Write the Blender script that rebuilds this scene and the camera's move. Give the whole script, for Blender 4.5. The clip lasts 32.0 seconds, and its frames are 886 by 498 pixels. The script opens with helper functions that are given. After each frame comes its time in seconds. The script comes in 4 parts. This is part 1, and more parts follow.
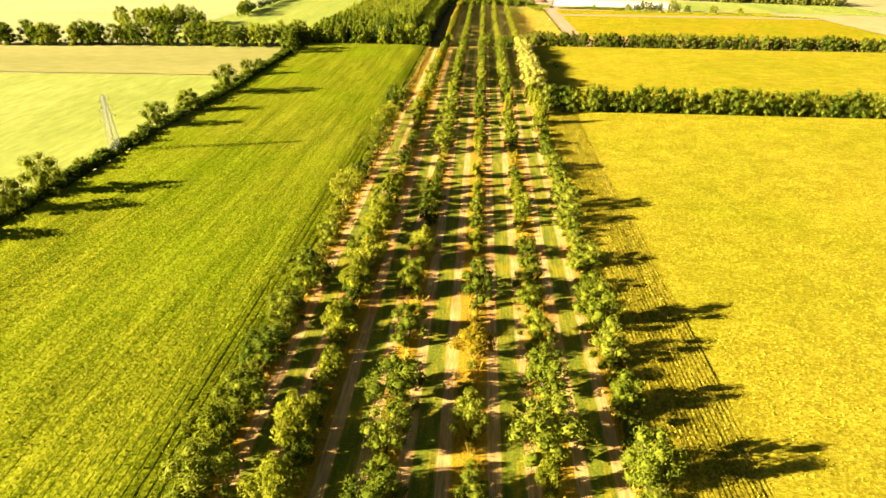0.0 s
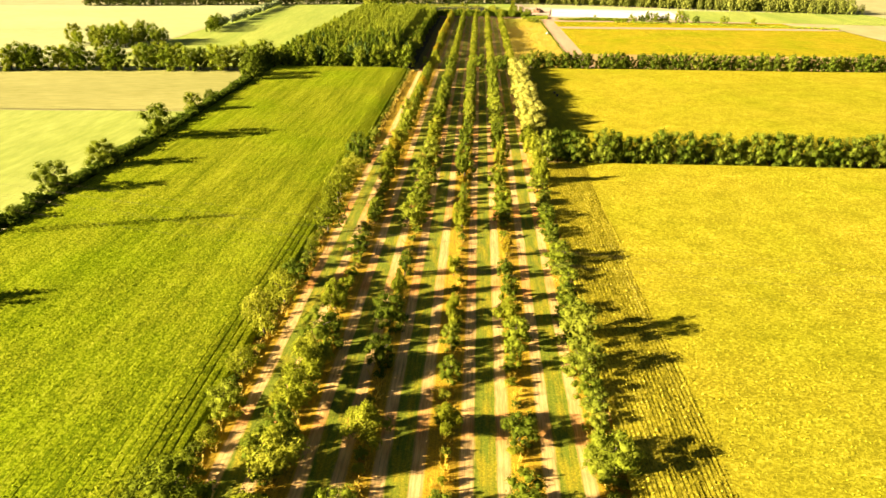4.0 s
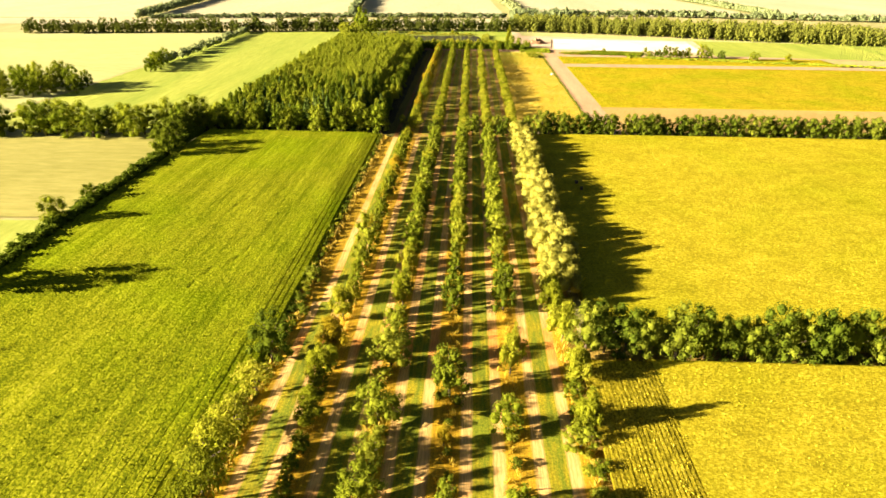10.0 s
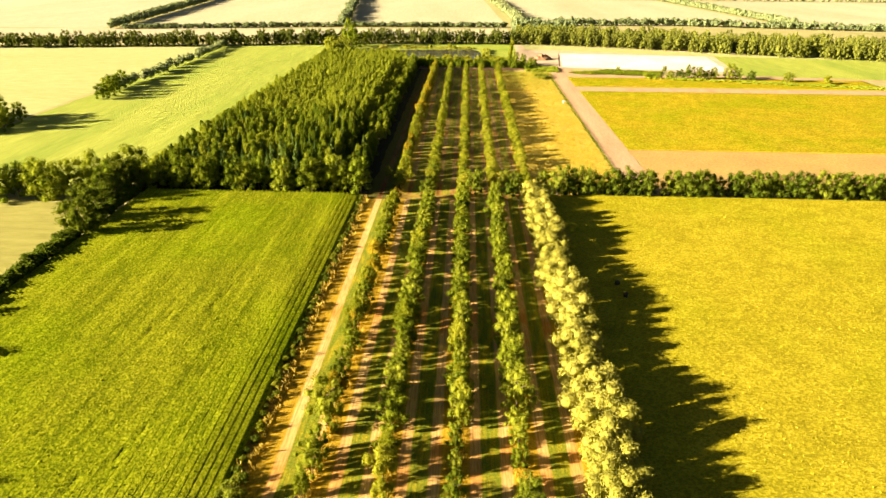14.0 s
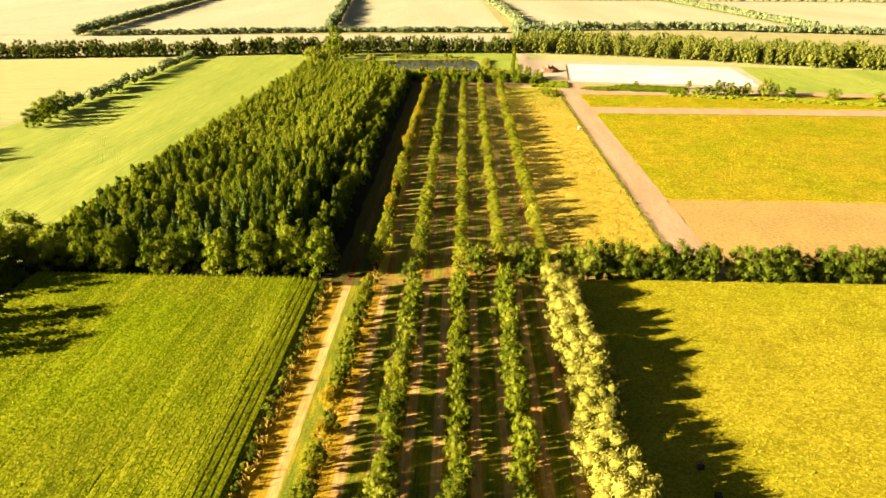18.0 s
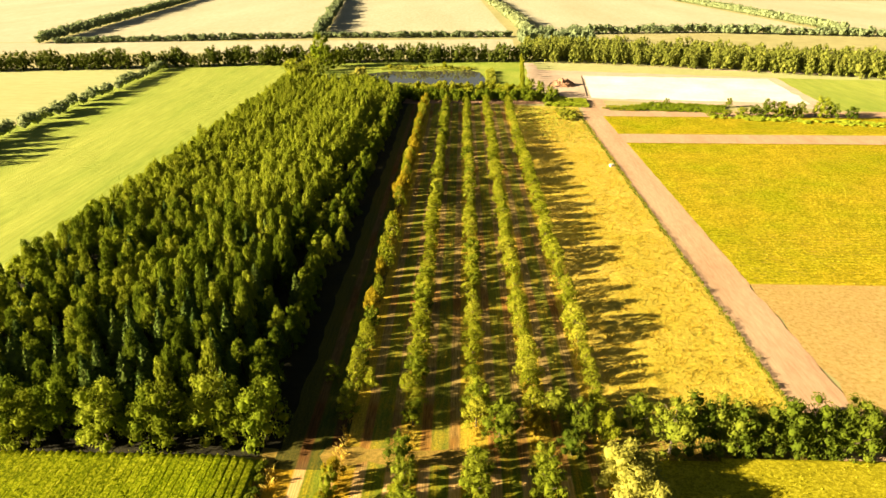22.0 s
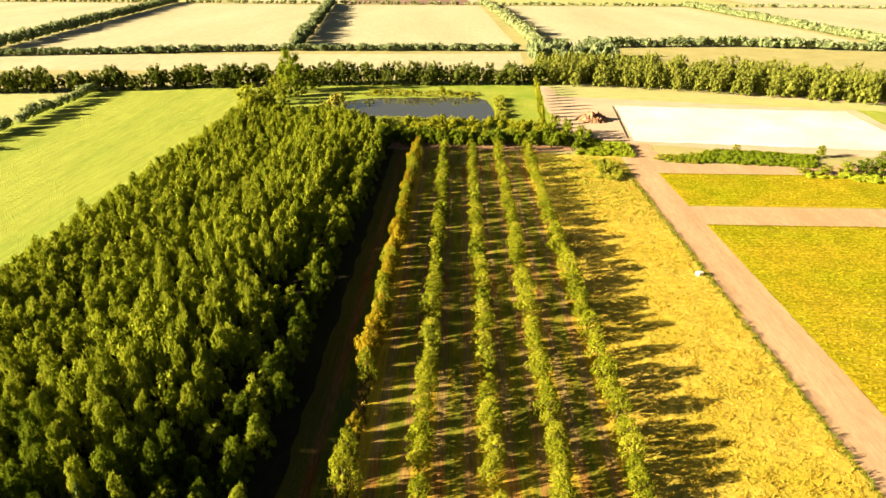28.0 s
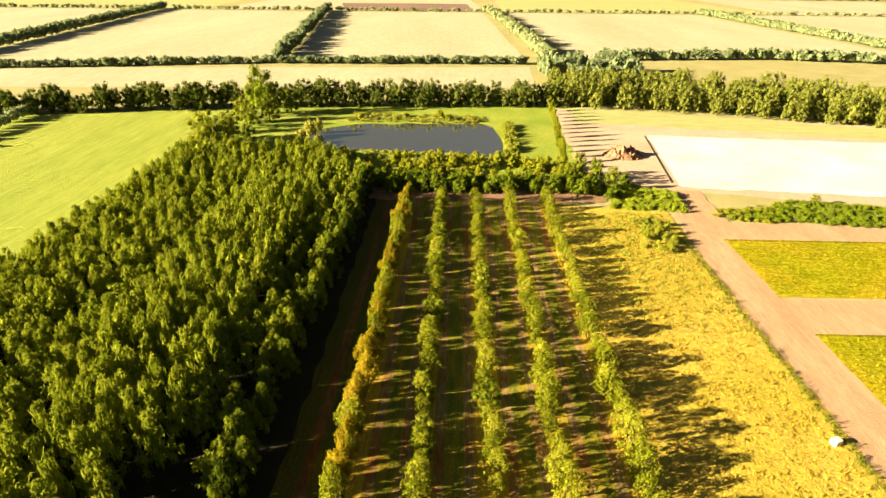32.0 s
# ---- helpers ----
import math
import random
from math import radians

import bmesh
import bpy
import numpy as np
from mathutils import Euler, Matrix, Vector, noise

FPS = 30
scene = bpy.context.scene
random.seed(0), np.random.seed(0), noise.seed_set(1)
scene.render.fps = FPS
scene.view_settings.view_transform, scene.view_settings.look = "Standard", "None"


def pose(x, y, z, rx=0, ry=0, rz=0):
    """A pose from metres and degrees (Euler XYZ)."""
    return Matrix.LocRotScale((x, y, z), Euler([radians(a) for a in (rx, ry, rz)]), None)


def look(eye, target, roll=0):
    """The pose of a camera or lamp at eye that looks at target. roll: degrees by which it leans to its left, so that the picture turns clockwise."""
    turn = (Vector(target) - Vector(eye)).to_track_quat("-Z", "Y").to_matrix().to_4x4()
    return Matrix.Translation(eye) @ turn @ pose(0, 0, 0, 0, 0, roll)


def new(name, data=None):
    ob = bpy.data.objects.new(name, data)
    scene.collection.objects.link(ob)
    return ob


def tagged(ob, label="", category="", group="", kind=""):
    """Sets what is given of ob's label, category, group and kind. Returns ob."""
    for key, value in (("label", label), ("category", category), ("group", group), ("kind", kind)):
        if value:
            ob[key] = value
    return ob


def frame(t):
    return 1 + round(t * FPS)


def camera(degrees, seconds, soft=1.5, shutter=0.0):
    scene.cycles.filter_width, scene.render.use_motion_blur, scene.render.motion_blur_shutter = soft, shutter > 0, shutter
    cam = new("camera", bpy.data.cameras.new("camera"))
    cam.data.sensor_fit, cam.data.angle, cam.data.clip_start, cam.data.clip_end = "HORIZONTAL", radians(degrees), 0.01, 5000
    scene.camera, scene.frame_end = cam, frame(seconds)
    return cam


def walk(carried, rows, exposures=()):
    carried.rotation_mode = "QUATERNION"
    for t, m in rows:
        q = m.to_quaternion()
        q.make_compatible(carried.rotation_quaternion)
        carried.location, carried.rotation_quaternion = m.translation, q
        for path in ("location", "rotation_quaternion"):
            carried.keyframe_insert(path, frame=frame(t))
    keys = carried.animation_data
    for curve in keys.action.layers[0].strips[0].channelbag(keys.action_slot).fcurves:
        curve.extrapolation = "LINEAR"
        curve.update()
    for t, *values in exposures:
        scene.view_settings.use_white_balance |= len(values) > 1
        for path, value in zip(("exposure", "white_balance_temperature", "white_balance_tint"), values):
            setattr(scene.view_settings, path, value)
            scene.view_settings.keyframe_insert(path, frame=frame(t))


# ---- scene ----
import functools

cam = camera(72.0, 32.0)
PATH = [
    (0, 1.90, 2.60, 67.10, 63.0, -0.53, 3.53),
    (1, 3.44, 15.69, 67.43, 63.0, -0.44, 3.59),
    (2, 4.70, 29.76, 67.97, 63.03, -0.36, 3.56),
    (3, 5.45, 44.60, 68.60, 63.17, -0.27, 3.42),
    (5.5, 5.90, 82.70, 70.90, 63.58, -0.18, 2.86),
    (7, 5.80, 107.80, 72.25, 63.88, -0.25, 2.72),
    (8.5, 5.40, 133.20, 73.70, 64.22, -0.33, 2.55),
    (10, 4.77, 158.33, 75.44, 64.49, -0.41, 2.47),
    (12, 3.52, 191.35, 78.81, 64.53, -0.41, 2.34),
    (14, 2.65, 223.73, 81.15, 64.52, -0.40, 2.20),
    (16, 2.51, 256.13, 82.01, 64.50, -0.36, 2.05),
    (18, 2.16, 288.92, 82.19, 64.43, -0.26, 1.91),
    (20, 0.81, 322.32, 82.42, 64.33, -0.11, 1.78),
    (22, -1.09, 356.10, 82.55, 64.24, -0.01, 1.66),
    (24, -2.84, 389.89, 82.25, 64.23, -0.06, 1.52),
    (26, -4.10, 423.62, 81.49, 64.32, -0.22, 1.40),
    (28, -4.72, 457.31, 80.39, 64.49, -0.37, 1.37),
    (30, -4.79, 490.97, 79.07, 64.72, -0.46, 1.43),
    (32, -4.56, 524.64, 77.64, 64.97, -0.52, 1.54),
]
exposures = [(0, 2.66, 7350, 11), (9, 2.66, 7350, 11), (18, 2.42, 7650, 11), (32, 2.44, 7650, 10)]
walk(cam, [(t, pose(*r)) for t, *r in PATH], exposures)

# sun low in the west, clear summer evening
SUN_EL, SUN_AZ = 16.3, 255.0
world = bpy.data.worlds.new("sky")
scene.world = world
world.use_nodes = True
sky = world.node_tree.nodes.new("ShaderNodeTexSky")
sky.sky_type, sky.sun_disc = "NISHITA", False
sky.sun_elevation, sky.sun_rotation = radians(SUN_EL), radians(SUN_AZ)
background = world.node_tree.nodes["Background"]
background.inputs["Strength"].default_value = 0.0105
world.node_tree.links.new(sky.outputs[0], background.inputs["Color"])
sun = new("sun", bpy.data.lights.new("sun", "SUN"))
sun.data.energy, sun.data.angle, sun.data.color = 5.0, radians(0.6), (1.0, 0.90, 0.68)
sun.matrix_basis = look((-300 * math.sin(radians(360 - SUN_AZ)), 300 * math.cos(radians(SUN_AZ)), 300 * math.tan(radians(SUN_EL))), (0, 0, 0))

# ---------------------------------------------------------------- helpers
def nodes_of(name):
    m = bpy.data.materials.new(name)
    m.use_nodes = True
    nt = m.node_tree
    nt.nodes.clear()
    out = nt.nodes.new("ShaderNodeOutputMaterial")
    return m, nt, out


def add(nt, kind, **values):
    n = nt.nodes.new(kind)
    for key, value in values.items():
        n.inputs[key.replace("_", " ")].default_value = value
    return n


def coords(nt, scale=(1, 1, 1)):
    tc = nt.nodes.new("ShaderNodeTexCoord")
    mp = nt.nodes.new("ShaderNodeMapping")
    mp.inputs["Scale"].default_value = scale
    nt.links.new(tc.outputs["Object"], mp.inputs["Vector"])
    return mp.outputs["Vector"]


def noise_of(nt, vec, scale, detail=3.0, rough=0.6):
    n = add(nt, "ShaderNodeTexNoise", Scale=scale, Detail=detail, Roughness=rough)
    nt.links.new(vec, n.inputs["Vector"])
    return n.outputs["Fac"]


def ramp_of(nt, fac, stops):
    r = nt.nodes.new("ShaderNodeValToRGB")
    e = r.color_ramp.elements
    while len(e) < len(stops):
        e.new(0.5)
    for el, (p, c) in zip(e, stops):
        el.position, el.color = p, (*c, 1)
    nt.links.new(fac, r.inputs["Fac"])
    return r.outputs["Color"]


def mixed(nt, fac, a, b, mode="MIX"):
    n = nt.nodes.new("ShaderNodeMix")
    n.data_type, n.blend_type = "RGBA", mode
    for sock, v in ((n.inputs[0], fac), (n.inputs[6], a), (n.inputs[7], b)):
        if isinstance(v, (int, float)):
            sock.default_value = v
        elif isinstance(v, tuple):
            sock.default_value = (*v, 1)
        else:
            nt.links.new(v, sock)
    return n.outputs[2]


def math_of(nt, op, a, b=0.5):
    n = nt.nodes.new("ShaderNodeMath")
    n.operation = op
    for sock, v in zip(n.inputs, (a, b)):
        if isinstance(v, (int, float)):
            sock.default_value = v
        else:
            nt.links.new(v, sock)
    return n.outputs[0]


def finish(nt, out, colour, rough=0.9, height=None, depth=0.1):
    p = nt.nodes.new("ShaderNodeBsdfPrincipled")
    p.inputs["Roughness"].default_value = rough
    p.inputs["Specular IOR Level"].default_value = 0.2
    nt.links.new(colour, p.inputs["Base Color"])
    if height is not None:
        b = add(nt, "ShaderNodeBump", Strength=1.0, Distance=depth)
        nt.links.new(height, b.inputs["Height"])
        nt.links.new(b.outputs["Normal"], p.inputs["Normal"])
    nt.links.new(p.outputs["BSDF"], out.inputs["Surface"])


def ground_material(name, big, small, scale_big=0.03, scale_small=1.2, depth=0.12, stretch=(1, 1, 1), fine=6.0):
    """Two scales of colour variation and a rough relief: big and small are colour stops."""
    m, nt, out = nodes_of(name)
    v = coords(nt, stretch)
    a = ramp_of(nt, noise_of(nt, v, scale_big, 4), [(0.3, big[0]), (0.7, big[1])])
    fac = noise_of(nt, v, scale_small, 5, 0.7)
    b = ramp_of(nt, fac, [(0.35, small[0]), (0.68, small[1])])
    c = mixed(nt, 1.0, a, b, "MULTIPLY")
    finish(nt, out, c, 0.95, noise_of(nt, v, fine, 4, 0.7), depth)
    return m


def leaf_material(name, dark, mid, light, through_light=0.35, patch=0.25):
    """Leaves: each leaf spray and each tree has its own tone, light shines through."""
    m, nt, out = nodes_of(name)
    geo = nt.nodes.new("ShaderNodeNewGeometry")
    info = nt.nodes.new("ShaderNodeObjectInfo")
    pos = noise_of(nt, geo.outputs["Position"], patch, 2)
    f = math_of(nt, "MULTIPLY", geo.outputs["Random Per Island"], 0.2)
    f = math_of(nt, "ADD", f, math_of(nt, "MULTIPLY", info.outputs["Random"], 0.4))
    f = math_of(nt, "ADD", f, math_of(nt, "MULTIPLY", pos, 0.5))
    c = ramp_of(nt, f, [(0.18, dark), (0.55, mid), (0.95, light)])
    d = nt.nodes.new("ShaderNodeBsdfDiffuse")
    t = nt.nodes.new("ShaderNodeBsdfTranslucent")
    mix = nt.nodes.new("ShaderNodeMixShader")
    mix.inputs[0].default_value = through_light
    nt.links.new(c, d.inputs["Color"])
    nt.links.new(c, t.inputs["Color"])
    nt.links.new(d.outputs[0], mix.inputs[1])
    nt.links.new(t.outputs[0], mix.inputs[2])
    nt.links.new(mix.outputs[0], out.inputs["Surface"])
    return m


def crop_material(name, dark, mid, light, rows_axis, patchy, patch_scale=0.02, plant=(1.15, 0.85), through_light=0.3, loose=0.0, soil=0.0):
    """Canopy of a row crop: plant-sized mottling, drifts of riper plants, leaf relief and light through the leaves."""
    m, nt, out = nodes_of(name)
    sx, sy = (plant[0], plant[1]) if rows_axis == "y" else (plant[1], plant[0])
    v = coords(nt, (sx, sy, 1))
    w = coords(nt)
    fine = noise_of(nt, v, 2.0, 5, 0.8)
    drift = noise_of(nt, coords(nt, (0.8, 1.0, 1) if rows_axis == "x" else (1.3, 0.12, 1)), 0.16, 4)
    broad = noise_of(nt, w, patch_scale, 3)
    geo = nt.nodes.new("ShaderNodeNewGeometry")
    line = noise_of(nt, coords(nt, (1, 0.03, 1) if rows_axis == "y" else (0.6, 1, 1)), 0.9 if rows_axis == "y" else 2.0, 3, 0.7)
    f = math_of(nt, "ADD", math_of(nt, "MULTIPLY", fine, 0.6), math_of(nt, "MULTIPLY", drift, 0.12))
    f = math_of(nt, "ADD", f, math_of(nt, "MULTIPLY", line, 0.14))
    if loose:
        f = math_of(nt, "ADD", f, math_of(nt, "MULTIPLY", math_of(nt, "SUBTRACT", geo.outputs["Random Per Island"], 0.5), loose))
    c = ramp_of(nt, f, [(0.385, dark), (0.46, mid), (0.57, light)])
    if soil:
        low = nt.nodes.new("ShaderNodeSeparateXYZ")
        nt.links.new(w, low.inputs[0])
        bare = ramp_of(nt, math_of(nt, "ADD", low.outputs["Z"], math_of(nt, "MULTIPLY", math_of(nt, "SUBTRACT", fine, 0.5), 0.3)), [(soil, (1, 1, 1)), (soil + 0.12, (0, 0, 0))])
        c = mixed(nt, bare, c, (0.40, 0.28, 0.05))
    c = mixed(nt, ramp_of(nt, broad, [(0.42, (0, 0, 0)), (0.66, (1, 1, 1))]), c, mixed(nt, 1.0, c, patchy, "MULTIPLY"))
    d = nt.nodes.new("ShaderNodeBsdfDiffuse")
    t = nt.nodes.new("ShaderNodeBsdfTranslucent")
    mix = nt.nodes.new("ShaderNodeMixShader")
    mix.inputs[0].default_value = through_light
    bump = add(nt, "ShaderNodeBump", Strength=0.7, Distance=0.11)
    nt.links.new(fine, bump.inputs["Height"])
    for k, s in enumerate((d, t)):
        nt.links.new(c, s.inputs["Color"])
        nt.links.new(bump.outputs["Normal"], s.inputs["Normal"])
        nt.links.new(s.outputs[0], mix.inputs[k + 1])
    nt.links.new(mix.outputs[0], out.inputs["Surface"])
    return m


def lane_material(name, grass_stops, sand_stops, dry_stops, worn_at, verge_at):
    """Across a lane: green mown middle, two worn tracks, dry golden verge under the trees."""
    m, nt, out = nodes_of(name)
    tc = nt.nodes.new("ShaderNodeTexCoord")
    xyz = nt.nodes.new("ShaderNodeSeparateXYZ")
    nt.links.new(tc.outputs["Object"], xyz.inputs[0])
    w = coords(nt)
    long = coords(nt, (1, 0.12, 1))
    u = math_of(nt, "ABSOLUTE", xyz.outputs["X"])
    edge = math_of(nt, "MULTIPLY", math_of(nt, "SUBTRACT", noise_of(nt, long, 1.1, 6, 0.8), 0.5), 1.1)
    u = math_of(nt, "MULTIPLY", math_of(nt, "ADD", u, edge), 1 / 7.0)
    fine = noise_of(nt, w, 2.2, 5, 0.75)
    slow = noise_of(nt, coords(nt, (0.6, 0.5, 1)), 0.07, 3)
    spots = (0.3, 0.55, 0.78)
    grass = ramp_of(nt, fine, list(zip(spots, grass_stops)))
    sand = ramp_of(nt, noise_of(nt, long, 2.5, 5, 0.7), list(zip(spots, sand_stops)))
    sand = mixed(nt, ramp_of(nt, slow, [(0.5, (0, 0, 0)), (0.62, (1, 1, 1))]), sand, mixed(nt, 1.0, sand, (0.95, 0.66, 0.40), "MULTIPLY"))
    dry = ramp_of(nt, fine, list(zip(spots, dry_stops)))
    grass = mixed(nt, ramp_of(nt, noise_of(nt, coords(nt, (1.2, 0.25, 1)), 0.5, 4), [(0.45, (0, 0, 0)), (0.62, (1, 1, 1))]), grass, mixed(nt, 1.0, grass, (1.9, 1.35, 1.2), "MULTIPLY"))
    worn = ramp_of(nt, u, [(worn_at - 0.03, (0, 0, 0)), (worn_at + 0.03, (1, 1, 1))])
    verge = ramp_of(nt, u, [(verge_at - 0.035, (0, 0, 0)), (verge_at + 0.035, (1, 1, 1))])
    c = mixed(nt, worn, grass, sand)
    c = mixed(nt, verge, c, dry)
    streak = noise_of(nt, coords(nt, (2.2, 0.05, 1)), 1.1, 5, 0.7)
    c = mixed(nt, 1.0, c, ramp_of(nt, streak, [(0.34, (0.68, 0.70, 0.55)), (0.56, (1.06, 1.03, 1.0))]), "MULTIPLY")
    finish(nt, out, c, 0.95, noise_of(nt, w, 5.0, 4, 0.7), 0.1)
    return m


def mesh_object(name, verts, faces, material, parent=None, smooth=False):
    me = bpy.data.meshes.new(name)
    me.from_pydata(np.asarray(verts).tolist(), [], faces if isinstance(faces, list) else faces.tolist())
    if smooth:
        me.polygons.foreach_set("use_smooth", [True] * len(me.polygons))
    for m in material if isinstance(material, tuple) else (material,):
        me.materials.append(m)
    ob = new(name, me)
    if parent is not None:
        ob.parent = parent
    return ob


def part(name, bm, material, parent, label=""):
    me = bpy.data.meshes.new(name)
    bm.to_mesh(me)
    bm.free()
    me.materials.append(material)
    ob = new(name, me)
    ob.parent = parent
    return tagged(ob, label)


# ---------------------------------------------------------------- materials
LANE = lane_material("sandy_lane", ((0.07, 0.10, 0.006), (0.17, 0.20, 0.012), (0.40, 0.34, 0.03)), ((0.45, 0.255, 0.085), (0.65, 0.415, 0.165), (0.77, 0.54, 0.25)), ((0.20, 0.13, 0.009), (0.48, 0.29, 0.018), (0.66, 0.42, 0.042)), 0.25, 0.535)
# Lane colours darkened throughout to hold the shade of the wood beside it.
LANE_SHADED = lane_material("shade_darkened_lane", ((0.03, 0.042, 0.004), (0.065, 0.08, 0.007), (0.15, 0.13, 0.014)), ((0.08, 0.045, 0.014), (0.15, 0.09, 0.03), (0.25, 0.16, 0.06)), ((0.04, 0.042, 0.005), (0.09, 0.08, 0.009), (0.20, 0.15, 0.02)), 0.24, 0.53)
# Brown earth tracks, toned down further for the shade of the tree rows.
LANE_NORTH = lane_material("grassy_lane", ((0.08, 0.10, 0.01), (0.19, 0.20, 0.018), (0.40, 0.33, 0.045)), ((0.17, 0.115, 0.035), (0.34, 0.235, 0.08), (0.52, 0.375, 0.155)), ((0.20, 0.15, 0.015), (0.50, 0.35, 0.035), (0.66, 0.47, 0.07)), 0.24, 0.53)
SOIL = ground_material("dry_bank", ((0.34, 0.20, 0.04), (0.46, 0.30, 0.07)), ((0.45, 0.5, 0.3), (1, 1, 1)), 0.12, 1.0, 0.15)
MEADOW = ground_material("dry_meadow", ((0.47, 0.36, 0.033), (0.69, 0.47, 0.10)), ((0.62, 0.66, 0.48), (1, 1, 1)), 0.03, 1.0, 0.25, fine=1.6)
GRASS = ground_material("green_pasture", ((0.25, 0.31, 0.04), (0.40, 0.405, 0.075)), ((0.66, 0.73, 0.54), (1, 1, 1)), 0.03, 0.45, 0.2, (1.6, 0.12, 1))
LAWN = ground_material("pond_meadow", ((0.21, 0.29, 0.026), (0.37, 0.385, 0.065)), ((0.7, 0.75, 0.6), (1, 1, 1)), 0.04, 0.5, 0.1)
# Ripe crop colours, greyed somewhat to paint in the haze of distance.
PALE = ground_material("hazed_ripe_grain", ((0.43, 0.38, 0.24), (0.52, 0.475, 0.325)), ((0.82, 0.82, 0.75), (1, 1, 1)), 0.012, 0.25, 0.1, (1, 0.2, 1))
PALE_GREEN = ground_material("hazed_ripening_field", ((0.38, 0.385, 0.15), (0.46, 0.44, 0.20)), ((0.8, 0.82, 0.7), (1, 1, 1)), 0.012, 0.25, 0.1, (0.3, 1, 1))
GRAIN = ground_material("yellow_green_grain", ((0.29, 0.325, 0.05), (0.39, 0.40, 0.09)), ((0.68, 0.74, 0.55), (1, 1, 1)), 0.025, 0.3, 0.2, (1.0, 0.25, 1))
DIRT = ground_material("dirt_road", ((0.46, 0.28, 0.16), (0.56, 0.37, 0.22)), ((0.75, 0.72, 0.7), (1, 1, 1)), 0.08, 0.7, 0.05, (2.0, 0.3, 1))
STUBBLE = ground_material("bare_stubble", ((0.48, 0.29, 0.11), (0.56, 0.36, 0.13)), ((0.55, 0.6, 0.4), (1, 1, 1)), 0.05, 0.9, 0.08)
HEAP = ground_material("heaped_earth", ((0.24, 0.125, 0.065), (0.42, 0.25, 0.15)), ((0.6, 0.58, 0.55), (1, 1, 1)), 0.25, 1.4, 0.3)
SANDLOT = ground_material("sand_yard", ((0.50, 0.36, 0.25), (0.60, 0.45, 0.32)), ((0.8, 0.78, 0.75), (1, 1, 1)), 0.05, 0.6, 0.05)
WHITE = ground_material("pale_sand_bed", ((0.67, 0.56, 0.47), (0.86, 0.825, 0.775)), ((0.84, 0.82, 0.78), (1, 1, 1)), 0.03, 0.5, 0.05)
BASE = ground_material("open_country", ((0.34, 0.315, 0.13), (0.43, 0.37, 0.17)), ((0.8, 0.8, 0.7), (1, 1, 1)), 0.004, 0.05, 0.1)
# Near-black: the shade under the trees is put into this ground colour.
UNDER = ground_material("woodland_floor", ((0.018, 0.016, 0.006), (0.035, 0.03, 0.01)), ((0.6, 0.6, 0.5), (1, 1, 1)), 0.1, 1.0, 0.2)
MAIZE_LEFT = (crop_material("green_maize", (0.135, 0.17, 0.010), (0.40, 0.42, 0.021), (0.70, 0.63, 0.08), "y", (0.85, 1.0, 0.7), through_light=0.4), crop_material("green_maize_leaves", (0.135, 0.17, 0.010), (0.40, 0.42, 0.021), (0.70, 0.63, 0.08), "y", (0.85, 1.0, 0.7), through_light=0.4, loose=0.16))
MAIZE_STRIP = (crop_material("tasselled_maize_headland", (0.18, 0.15, 0.012), (0.50, 0.41, 0.03), (0.74, 0.61, 0.12), "y", (0.95, 0.95, 0.9)), crop_material("tasselled_maize_headland_leaves", (0.18, 0.15, 0.012), (0.50, 0.41, 0.03), (0.74, 0.61, 0.12), "y", (0.95, 0.95, 0.9), loose=0.16))
MAIZE_RIGHT = (crop_material("tasselled_maize", (0.30, 0.25, 0.018), (0.55, 0.455, 0.032), (0.77, 0.635, 0.10), "x", (0.85, 0.94, 0.75)), crop_material("tasselled_maize_leaves", (0.30, 0.25, 0.018), (0.55, 0.455, 0.032), (0.77, 0.635, 0.10), "x", (0.85, 0.94, 0.75), loose=0.16))
BEANS = (crop_material("yellowing_low_crop", (0.27, 0.225, 0.014), (0.56, 0.425, 0.028), (0.72, 0.54, 0.07), "x", (0.78, 0.97, 0.7), 0.03, (0.6, 0.5), soil=0.26), crop_material("yellowing_low_crop_leaves", (0.27, 0.225, 0.014), (0.56, 0.425, 0.028), (0.72, 0.54, 0.07), "x", (0.74, 0.97, 0.7), 0.03, (0.6, 0.5), loose=0.16))
GOLD_GRAIN = ground_material("golden_grain", ((0.30, 0.275, 0.07), (0.38, 0.335, 0.10)), ((0.72, 0.75, 0.6), (1, 1, 1)), 0.02, 0.35, 0.15, (0.25, 1.0, 1))
PLOUGH = ground_material("ploughed_soil", ((0.20, 0.12, 0.09), (0.28, 0.17, 0.13)), ((0.8, 0.8, 0.8), (1, 1, 1)), 0.01, 0.3, 0.1)
BARK = ground_material("bark", ((0.10, 0.07, 0.05), (0.16, 0.12, 0.08)), ((0.6, 0.6, 0.6), (1, 1, 1)), 0.5, 6.0, 0.03)
LEAF_OAK = leaf_material("dark_green_leaves", (0.05, 0.075, 0.008), (0.15, 0.18, 0.016), (0.29, 0.295, 0.036))
LEAF_BIRCH = leaf_material("yellow_green_leaves", (0.085, 0.11, 0.008), (0.235, 0.25, 0.019), (0.41, 0.385, 0.046))
LEAF_ASH = leaf_material("fresh_green_leaves", (0.065, 0.092, 0.008), (0.175, 0.205, 0.017), (0.31, 0.315, 0.037))
LEAF_GOLD = leaf_material("golden_leaves", (0.15, 0.12, 0.01), (0.34, 0.26, 0.02), (0.50, 0.36, 0.05))
LEAF_WILLOW = leaf_material("silvery_willow_leaves", (0.17, 0.17, 0.025), (0.35, 0.33, 0.06), (0.48, 0.44, 0.10))
